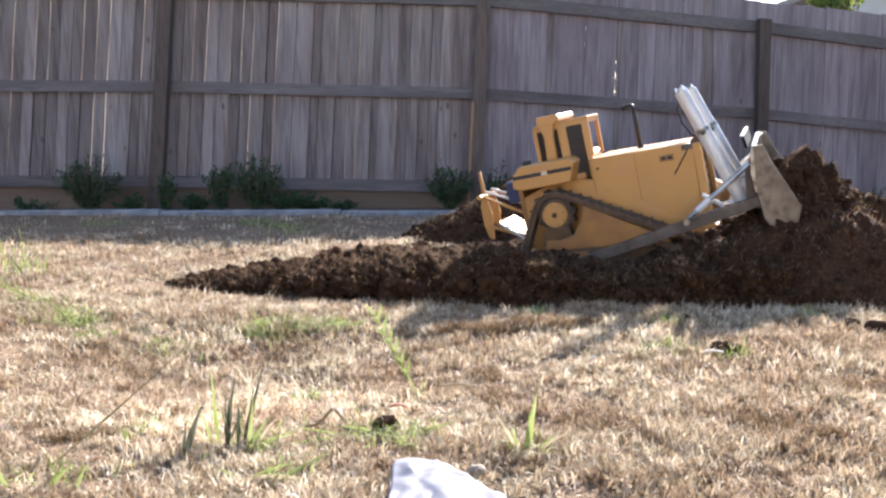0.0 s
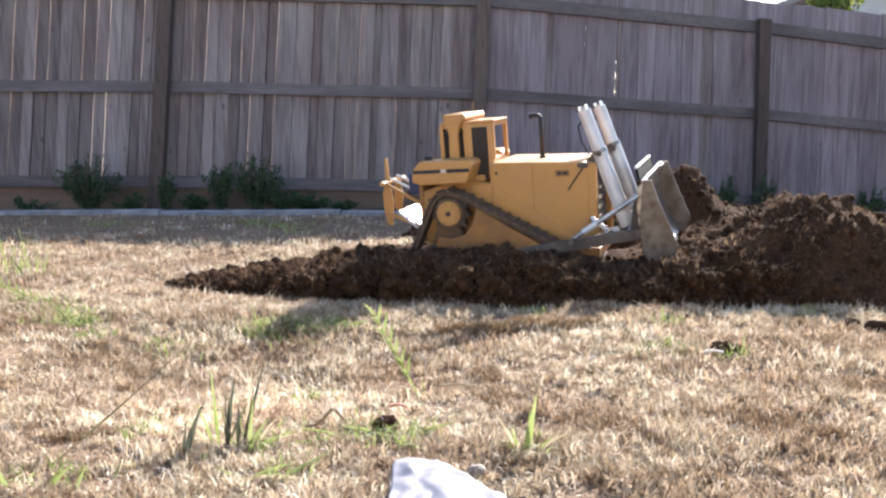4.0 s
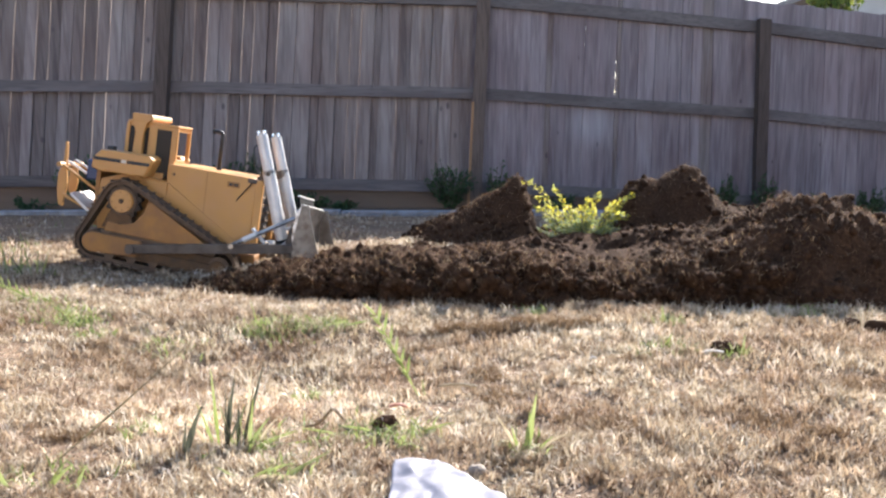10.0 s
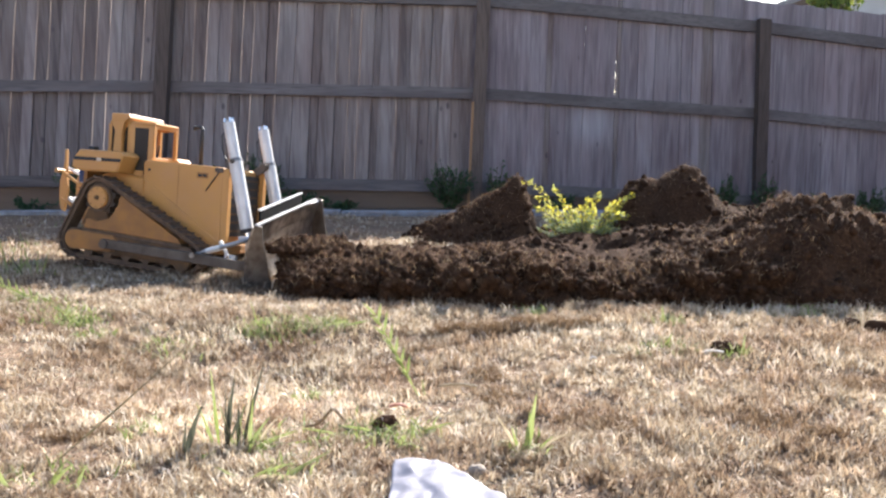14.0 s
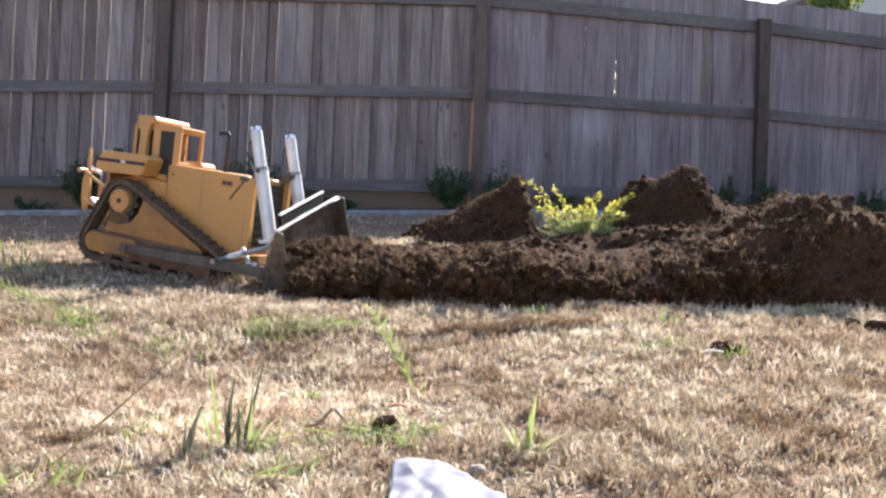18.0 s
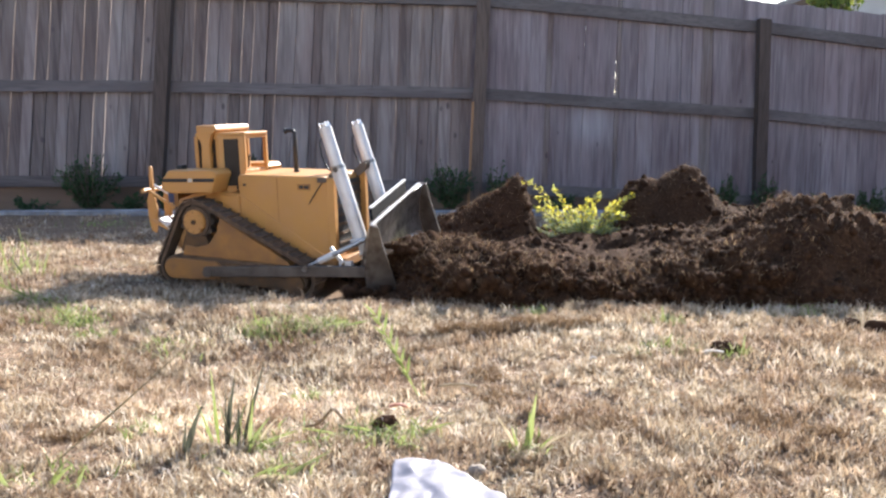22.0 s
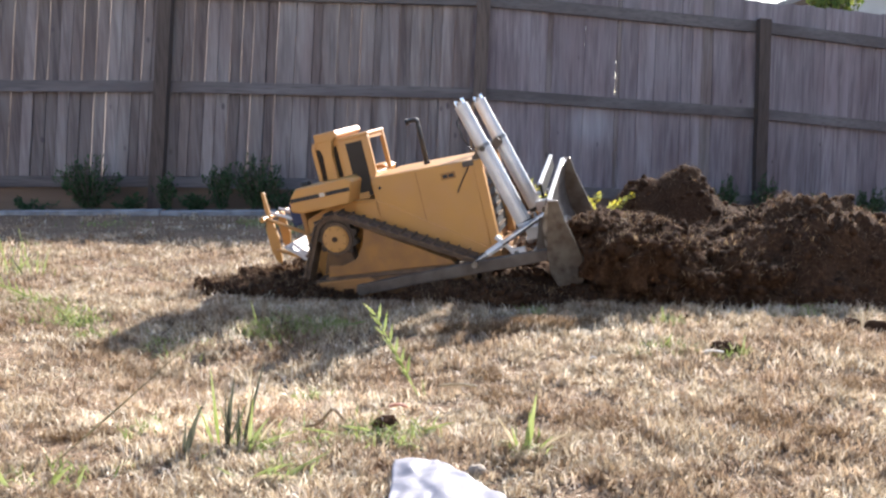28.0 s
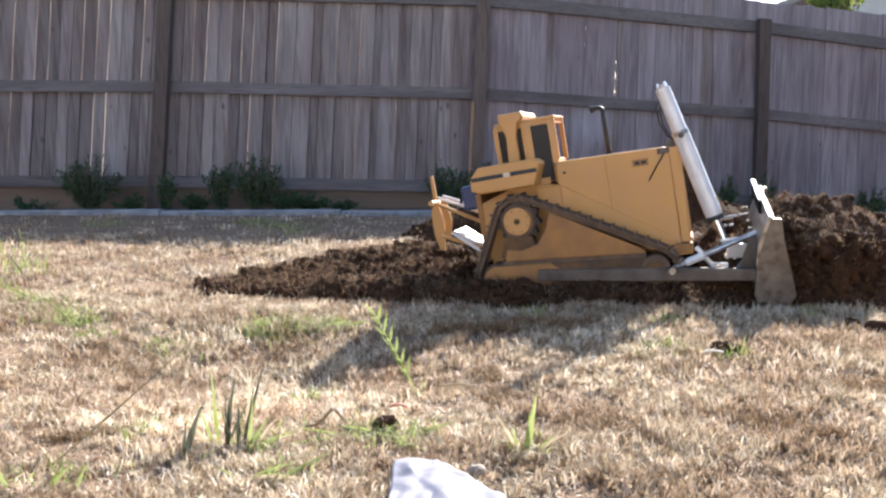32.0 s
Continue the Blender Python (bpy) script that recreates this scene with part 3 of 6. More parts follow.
def worked_floor(X, Y):
    """The scraped earth between the heaps."""
    foot = np.interp(X, [-1.3, -1.05, -0.6, -0.2, 0.3, 1.2, 3.2], [3.9, 3.38, 3.16, 3.02, 2.86, 2.81, 2.78])
    back = np.interp(X, [-1.3, -1.0, -0.5, 0.2, 1.0, 3.2], [3.95, 3.75, 4.35, 5.0, 5.25, 5.25])
    edge = np.minimum(np.minimum((Y - foot) / 0.16, (back - Y) / 0.2), np.minimum((X + 0.52) / 0.16, 1.0))
    edge = np.minimum(edge, (2.95 - X) / 0.3 + 0.6 * lattice_noise(X, Y, 5.0, 35, 2))
    edge = edge + np.clip((-0.45 - X) / 0.3, 0, 1) * (0.9 * lattice_noise(X, Y, 9.0, 33, 3) - 0.35)
    ramp = 0.13 * np.clip((X - 0.75) / 0.5, 0, 1) * np.exp(-((Y - 3.75) / 0.5) ** 2)
    lip = 0.015 * np.exp(-((Y - foot - 0.16) / 0.10) ** 2)
    left = bell(X, Y, -0.78, 3.74, 0.36, 0.24, 0.040, 2.0).clip(0, 1) + bell(X, Y, -0.2, 3.85, 0.4, 0.3, 0.035, 2.0).clip(0, 1)
    rough = np.clip((0.5 - X) / 0.6, 0, 1)
    h = 0.02 * np.clip(X / 0.4, 0, 1) + ramp + left + lip + crumble(X, Y, 31, 0.03) + rough * 0.022 * np.abs(lattice_noise(X, Y, 9.0, 37, 3))
    # hummocks beside the machine's lane, and one before the shrub
    beside = np.clip((np.abs(Y - 3.72) - 0.34) / 0.12, 0, 1) * np.clip((X - 0.1) / 0.3, 0, 1)
    h = h + beside * (0.075 * np.clip(lattice_noise(X, Y, 4.6, 39, 3), 0, 1) * np.clip((4.35 - Y) / 0.2, 0.2, 1) + 0.03 * np.abs(lattice_noise(X, Y, 11.0, 43, 2)))
    h = h + bell(X, Y, 1.00, 4.20, 0.25, 0.17, 0.060, 2.2).clip(0, 1)
    return np.where(edge < 1, -0.09 + (h + 0.09) * np.clip(edge, 0, 1), h) + dip(X, Y) * 0.9


def right_pile(X, Y):
    a = bell(X, Y, 1.42, 3.28, np.where(X < 1.42, 0.58, 0.50), 0.52, 0.325, np.where(X < 1.42, 1.9, 2.6))
    b = bell(X, Y, 2.15, 3.5, 0.7, 0.7, 0.17, 1.7)
    c = np.maximum(bell(X, Y, 1.35, 3.9, 0.5, 0.5, 0.20, 1.8), bell(X, Y, 1.95, 3.18, 0.8, 0.44, 0.17, 1.8))
    return np.maximum(np.maximum(a, b), c) + crumble(X, Y, 41, 0.085) + 0.11 * np.abs(lattice_noise(X, Y, 3.9, 47, 3)) - 0.045 + 0.02 * lattice_noise(X, Y, 30.0, 48, 2)


def back_left(X, Y):
    ridge = np.interp(X, [-0.35, -0.24, -0.1, 0.15, 0.33, 0.425, 0.465, 0.515, 0.58], [-0.12, -0.05, 0.07, 0.18, 0.285, 0.355, 0.30, 0.06, -0.10])
    return ridge.clip(0.02, 1) * (1 - np.clip(np.abs(Y - 4.78) / 0.36, 0, 1.6) ** 1.6) + ridge.clip(-1, 0) + crumble(X, Y, 51, 0.035)


def back_right(X, Y):
    ridge = np.interp(X, [0.85, 0.95, 1.06, 1.13, 1.21, 1.28, 1.34, 1.43, 1.49, 1.57, 1.9], [-0.06, 0.14, 0.29, 0.325, 0.315, 0.37, 0.40, 0.395, 0.28, 0.19, 0.12])
    return ridge.clip(0.02, 1) * (1 - np.clip(np.abs(Y - 4.80) / 0.36, 0, 1.6) ** 1.6) + ridge.clip(-1, 0) + crumble(X, Y, 61, 0.035)


heap("scraped_soil", field("scraped_soil", -1.35, 3.3, 2.7, 5.5, 0.02, worked_floor), 2600, 1, "thin layer of dark scraped soil with roots on the lawn", zmin=-0.075)
heap("dirt_mound", field("dirt_mound", 0.95, 3.0, 2.6, 4.4, 0.02, right_pile), 2200, 2, "big heap of dark loose soil full of roots")
heap("dirt_mound", field("dirt_mound", -0.4, 0.7, 4.3, 5.3, 0.02, back_left), 700, 3, "dark earth heap with a steep broken side beside a golden shrub")
heap("dirt_mound", field("dirt_mound", 0.8, 2.0, 4.3, 5.3, 0.02, back_right), 700, 4, "dark earth heap with a lumpy top behind the bulldozer's path")

def loose_clods():
    """Bigger crumbs lying on the scraped strip."""
    rng = np.random.default_rng(77)
    me = field("spare", -0.5, 0.6, 3.2, 4.15, 0.02, worked_floor)
    c, r = crumbs_on(me, 560, rng, (0.007, 0.024), -0.08)
    for name, m in (("clod_litter", c), ("root_litter", r)):
        tagged(new(name, m), "scattered dark clods and root fibres on scraped soil", "clods", kind="stuff")


loose_clods()

# soil that the tracks churn up and throw behind them
CHURNED = []
for k, (cx, cy, ch) in enumerate(((-0.86, 3.50, 0.036), (-0.78, 3.30, 0.045), (-0.74, 3.66, 0.060), (-0.57, 3.24, 0.055), (-0.53, 3.62, 0.085), (-0.36, 3.18, 0.060), (-0.33, 3.56, 0.095),
                                  (-0.15, 3.14, 0.060), (-0.12, 3.52, 0.090), (0.07, 3.46, 0.085), (-0.66, 3.46, 0.065), (-0.44, 3.40, 0.075), (-0.22, 3.36, 0.075),
                                  (-0.50, 3.84, 0.055), (-0.28, 3.82, 0.075), (-0.36, 4.02, 0.040), (-0.06, 3.80, 0.085), (-0.12, 4.06, 0.060))):
    ob = heap("churned_soil", lump("churned_soil", (0.165, 0.15, ch), k + 81, rough=0.38, level=4, fine=0.22, steep=0.8), 330, 180 + k, "low crumbled heap of churned soil and torn roots", "churned soil heaps")
    CHURNED.append((ob, Vector((cx, cy, float(dip(cx, cy)) * 0.75))))

# front berm: loose lumps that the blade pushes along
BERM = []
for k, (bx, bh) in enumerate(zip(np.arange(-0.96, 1.2, 0.17), (0.030, 0.080, 0.128, 0.155, 0.165, 0.160, 0.158, 0.165, 0.145, 0.112, 0.105, 0.135, 0.185))):
    foot = float(np.interp(bx, [-1.05, -0.6, -0.2, 0.3, 1.2], [3.36, 3.14, 3.00, 2.86, 2.81]))
    ry = 0.16 + bh * 0.9
    me = lump("soil_lump", (0.172, ry, bh * 0.95), k + 3, rough=0.25, level=5, fine=0.14, steep=0.62)
    ob = heap("soil_lump", me, 420, 100 + k, "lump of dark rooty soil in a low bank", "soil bank lumps")
    home = Vector((float(bx), foot + ry * 0.92 + 0.032 + (0.08 if k < 2 else 0.0), 0.0))
    home.z = float(dip(home.x, home.y - 0.08)) * 0.8
    ob.location = home
    BERM.append((ob, home, bh))

# a low row of spilled earth before the tracks
for k, bx in enumerate(np.arange(0.02, 1.25, 0.19)):
    foot = float(np.interp(bx, [-1.05, -0.6, -0.2, 0.3, 1.2], [3.36, 3.14, 3.00, 2.86, 2.81]))
    bh = 0.052 + 0.014 * math.sin(k * 2.3)
    ob = heap("soil_lump", lump("soil_lump", (0.16, 0.15, bh), k + 61, rough=0.2, level=4, fine=0.10), 200, 160 + k, "low crumbled lump of dark spilled soil", "spilled soil lumps")
    ob.location = (float(bx), foot + 0.14, float(dip(bx, foot + 0.1)) * 0.8)

# earth carried up on the heap by the blade
CARRIED = []
for k, (dx, dy, dz, s) in enumerate(((0.075, 0.0, 0.20, (0.12, 0.24, 0.20)), (0.22, 0.02, 0.09, (0.16, 0.26, 0.20)))):
    me = lump("soil_lump", s, 40 + k, rough=0.25, level=5)
    ob = heap("soil_lump", me, 250, 140 + k, "lump of dark rooty soil pushed up by the blade", "carried soil lumps")
    CARRIED.append((ob, Vector((dx, dy, dz))))


# ---- bulldozer: x forward, y to its left, z up from its tracks ----
DOZER = tagged(new("bulldozer"), "yellow toy crawler bulldozer with dirty tracks and silver blade cylinders", "bulldozer")
PIVOT = Vector((0.07, 0.0, 0.070))
TRUNNION = Vector((0.617, 0.0, 0.488))
ROD_END = Vector((0.722, 0.0, 0.115))
WHEELS = (((0.0, 0.278), 0.088), ((0.468, 0.040), 0.076), ((-0.108, 0.082), 0.080))


def loop_path():
    """The chain's way round its three wheels: places and headings at even steps."""
    pts = []
    n = len(WHEELS)
    for k in range(n):
        (c0, r0), (c1, r1), (c2, r2) = WHEELS[k - 1], WHEELS[k], WHEELS[(k + 1) % n]

        def normal(a, ra, b, rb):
            d = Vector((b[0] - a[0], b[1] - a[1]))
            ang = math.atan2(d.y, d.x) + math.acos(max(-1, min(1, (ra - rb) / d.length)))
            return ang
        a0 = normal(c0, r0, c1, r1)
        a1 = normal(c1, r1, c2, r2)
        while a1 > a0:
            a1 -= math.tau
        steps = max(2, int((a0 - a1) / 0.12))
        for s in range(steps + 1):
            a = a0 + (a1 - a0) * s / steps
            pts.append(Vector((c1[0] + r1 * math.cos(a), c1[1] + r1 * math.sin(a))))
    return pts


def even(pts, count):
    closed = pts + [pts[0]]
    length = [0.0]
    for a, b in zip(closed, closed[1:]):
        length.append(length[-1] + (b - a).length)
    out = []
    for k in range(count):
        s = length[-1] * k / count
        j = max(i for i in range(len(length) - 1) if length[i] <= s)
        f = (s - length[j]) / max(1e-9, length[j + 1] - length[j])
        p = closed[j].lerp(closed[j + 1], f)
        out.append((p, (closed[j + 1] - closed[j]).normalized()))
    return out


SHOES = []


def tracks():
    path = loop_path()
    shoe_bm = box(-0.0205, 0.0205, -0.048, 0.048, -0.004, 0.004, 0.0015)
    box(-0.019, -0.013, -0.048, 0.048, 0.003, 0.0125, 0.0, shoe_bm)
    shoe_me = bpy.data.meshes.new("shoe")
    shoe_bm.to_mesh(shoe_me)
    shoe_bm.free()
    shoe_me.materials.append(M_TRACK)
    for side in (-1, 1):
        y = 0.268 * side
        belt = bmesh.new()
        ring = even(path, 90)
        inner = [belt.verts.new((p.x, y - 0.035, p.y)) for p, d in ring]
        outer = [belt.verts.new((p.x, y + 0.035, p.y)) for p, d in ring]
        ci = [belt.verts.new((p.x + d.y * -0.014 * -1, y - 0.035, p.y - d.x * -0.014 * -1)) for p, d in ring]
        co = [belt.verts.new((p.x + d.y * 0.014, y + 0.035, p.y - d.x * 0.014)) for p, d in ring]
        for k in range(90):
            j = (k + 1) % 90
            for a, b in ((inner, outer), (outer, co), (co, ci), (ci, inner)):
                belt.faces.new((a[k], a[j], b[j], b[k]))
        chain = part("track_chain", belt, M_TRACK, DOZER, "dark muddy steel track chain")
        for p, d in even(path, 42):
            ob = new("shoe", shoe_me)
            ob.parent = chain
            SHOES.append((ob, y, len(SHOES) % 42))
            ob.matrix_basis = Matrix.Translation((p.x, y, p.y)) @ Matrix.Rotation(-math.atan2(d.y, d.x), 4, "Y") @ pose(0, 0, 0.004)
        part("rear_panel", slab([(-0.085, 0.15), (-0.060, 0.215), (-0.045, 0.240), (0.045, 0.215), (0.060, 0.150)], y - 0.028, y + 0.028, 0.003), M_DUST, DOZER, "dusty panel below the drive hub")
        # guard plate, dark strip standing in for a shadow line, and roller frame inside the loop
        part("side_guard", slab([(-0.070, 0.136), (0.440, 0.098), (0.425, 0.118), (0.120, 0.298), (0.100, 0.235), (0.060, 0.185), (0.0, 0.170), (-0.055, 0.180)], y - 0.036, y + 0.036, 0.004), M_YDIRT, DOZER, "muddy yellow side guard plate")
        part("frame_seam", slab([(-0.085, 0.118), (-0.085, 0.140), (0.44, 0.100), (0.44, 0.082)], y - 0.030, y + 0.030), M_TRACK, DOZER, "dark strip in place of the shadow line above the roller frame")
        part("roller_frame", slab([(-0.110, 0.040), (-0.110, 0.122), (0.06, 0.112), (0.46, 0.080), (0.46, -0.005), (0.05, 0.020)], y - 0.042, y + 0.042, 0.004), M_DUST, DOZER, "yellow roller frame caked with dust")
        edge_y = sorted((y + 0.040 * side, y + 0.057 * side))
        cheek = [(-0.108 + 0.046 * math.cos(a), 0.080 + 0.044 * math.sin(a)) for a in np.linspace(math.pi * 1.5, math.pi * 0.5, 9)] + [(0.10, 0.112), (0.13, 0.085), (0.12, 0.034)]
        part("frame_cheek", slab(cheek, edge_y[0], edge_y[1], 0.004), M_YDIRT, DOZER, "muddy yellow rounded rear end of the track frame")
        part("frame_rail", slab([(0.09, 0.030), (0.09, 0.070), (0.44, 0.050), (0.44, 0.000)], edge_y[0], edge_y[1] - 0.004, 0.003), M_DUST, DOZER, "dust-caked track frame rail")
        ends = sorted((y + 0.040 * side, y + 0.060 * side))
        part("idler_boss", rod((0.462, ends[0], 0.024), (0.462, ends[1], 0.024), 0.044, 24), M_DUST, DOZER, "dust-caked idler boss")
        for rx in (-0.03, 0.07, 0.17, 0.27, 0.37):
            part("roller", rod((rx, y - 0.045, 0.030 - 0.05 * rx), (rx, y + 0.045, 0.030 - 0.05 * rx), 0.024, 14), M_TRACK, DOZER)
        for (c, r), nm in ((WHEELS[1], "idler_wheel"), (WHEELS[2], "idler_wheel")):
            part(nm, rod((c[0], y - 0.046, c[1]), (c[0], y + 0.046, c[1]), r - 0.028, 24), M_TRACK, DOZER)


SPROCKETS = []


def sprockets():
    for side in (-1, 1):
        y = 0.268 * side
        c = WHEELS[0][0]
        bm = rod((0, -0.045, 0), (0, 0.045, 0), 0.051, 32)
        es = [e for e in bm.edges if len(e.link_faces) == 2 and any(len(f.verts) > 8 for f in e.link_faces)]
        bmesh.ops.bevel(bm, geom=es, offset=0.004, segments=2, affect="EDGES")
        sp = part("sprocket", bm, M_YELLOW, DOZER, "yellow round drive hub")
        sp.location = (c[0], y, c[1])
        part("sprocket_disc", rod((0, -0.030, 0), (0, 0.030, 0), 0.064, 28), M_TRACK, sp)
        teeth = bmesh.new()
        ring = []
        for k in range(44):
            a = k * math.tau / 44
            r = 0.083 if k % 4 < 2 else 0.070
            ring.append((r * math.cos(a), r * math.sin(a)))
        slab(ring, -0.02, 0.02, 0, teeth)
        # teeth darkened in colour for the shadow round the drive hub
        part("sprocket_teeth", teeth, M_HUBSHADE, sp)
        part("hub_cap", rod((0, side * 0.0445, 0), (0, side * 0.049, 0), 0.011, 14), M_DUST, sp, "dusty hub cap")
        for k in range(8):
            a = k * math.tau / 8 + 0.2
            part("bolt", rod((0.041 * math.cos(a), side * 0.044, 0.041 * math.sin(a)), (0.041 * math.cos(a), side * 0.0475, 0.041 * math.sin(a)), 0.0035, 6), M_YDIRT, sp)
        SPROCKETS.append((sp, Vector((c[0], y, c[1]))))


def hull():
    part("hull", slab([(-0.14, 0.10), (-0.16, 0.20), (-0.15, 0.36), (0.0, 0.41), (0.05, 0.400), (0.16, 0.385), (0.555, 0.12), (0.535, 0.085), (-0.1, 0.085)], -0.1895, 0.1895, 0.006), M_YELLOW, DOZER, "yellow lower hull")
    hood = slab([(0.150, 0.30), (0.150, 0.462), (0.165, 0.470), (0.552, 0.458), (0.569, 0.446), (0.563, 0.10), (0.40, 0.10)], -0.185, 0.185, 0.006)
    part("hood", hood, M_YELLOW, DOZER, "yellow engine hood with flat sides")
    for s in (-1, 1):
        part("hood_seam", box(0.335, 0.3375, s * 0.1852 - 0.001, s * 0.1852 + 0.001, 0.20, 0.455), M_YDIRT, DOZER)
        part("front_guard", box(0.566, 0.598, s * 0.172 - 0.016, s * 0.172 + 0.016, 0.105, 0.452, 0.003), M_YELLOW, DOZER)
        plate = part("maker_plate", box(0.432, 0.490, s * 0.1855 - 0.0018, s * 0.1855 + 0.0018, 0.402, 0.428), M_YDIRT, DOZER, "small badge plate")
        part("badge", box(0.440, 0.458, s * 0.188 - 0.001, s * 0.188 + 0.001, 0.409, 0.421), M_BLACK, plate)
        part("badge", box(0.463, 0.483, s * 0.188 - 0.001, s * 0.188 + 0.001, 0.409, 0.421), M_BLACK, plate)
        part("hose", tube([(0.552, s * 0.189, 0.445), (0.538, s * 0.192, 0.42), (0.510, s * 0.190, 0.385), (0.482, s * 0.187, 0.345)], 0.0028, 6), M_BLACK, DOZER)
        part("bolt", rod((0.182, s * 0.184, 0.425), (0.182, s * 0.190, 0.425), 0.006, 8), M_BLACK, DOZER)
        part("hood_bracket", box(0.525, 0.568, s * 0.186 - 0.006, s * 0.186 + 0.006, 0.434, 0.455, 0.003), M_ARM, DOZER)
    grille = part("grille", box(0.567, 0.575, -0.150, 0.150, 0.14, 0.43), M_BLACK, DOZER, "dark radiator grille")
    for k in range(7):
        z = 0.16 + k * 0.04
        part("slat", box(0.574, 0.579, -0.150, 0.150, z, z + 0.012), M_TRACK, grille)
    for s in (-1, 1):
        part("trunnion_pin", rod((TRUNNION.x, s * 0.11, TRUNNION.z), (TRUNNION.x, s * 0.205, TRUNNION.z), 0.011, 12), M_ARM, DOZER)
        part("trunnion_bracket", slab([(0.560, 0.42), (0.555, 0.462), (0.610, 0.504), (0.632, 0.500), (0.632, 0.476), (0.585, 0.44)], s * 0.135 - 0.006, s * 0.135 + 0.006, 0.002), M_ARM, DOZER)
    part("belly_plate", box(0.47, 0.60, -0.20, 0.20, 0.06, 0.10, 0.004), M_YDIRT, DOZER)
    stack = part("exhaust_pipe", tube([(0.338, 0, 0.44), (0.338, 0, 0.62), (0.338, 0, 0.636), (0.334, 0, 0.644), (0.326, 0, 0.648), (0.300, 0, 0.648)], 0.0095, 12), M_BLACK, DOZER, "black elbow exhaust pipe", True)
    part("tip", rod((0.302, 0, 0.648), (0.290, 0, 0.644), 0.0125, 12), M_BLACK, stack)
    part("collar", rod((0.338, 0, 0.458), (0.338, 0, 0.474), 0.013, 12), M_BLACK, stack)


def fenders():
    for s in (-1, 1):
        y0, y1 = sorted((s * 0.165, s * 0.292))
        f = part("fender_tank", slab([(-0.160, 0.412), (-0.155, 0.458), (-0.120, 0.497), (0.095, 0.497), (0.115, 0.480), (0.083, 0.398), (-0.12, 0.398)], y0, y1, 0.007), M_YELLOW, DOZER, "yellow fender tank with a dark stripe")
        for a, b in ((-0.150, -0.028), (0.0, 0.100)):
            part("stripe", box(a, b, s * 0.2925 - 0.0015, s * 0.2925 + 0.0015, 0.447, 0.462), M_BLACK, f, "dark stripe")
        part("stripe_gap", box(-0.025, -0.004, s * 0.2925 - 0.0012, s * 0.2925 + 0.0012, 0.447, 0.462), M_GREY, f)
        part("lamp_base", box(-0.115, -0.085, s * 0.22 - 0.02, s * 0.22 + 0.02, 0.496, 0.515, 0.004), M_BLACK, f)
        part("step_panel", slab([(0.070, 0.33), (0.070, 0.385), (0.160, 0.380), (0.160, 0.30)], s * 0.19 - 0.012, s * 0.19 + 0.012, 0.003), M_YELLOW, DOZER)
    part("deck", box(-0.15, 0.16, -0.120, 0.17, 0.41, 0.462, 0.004), M_YDIRT, DOZER)


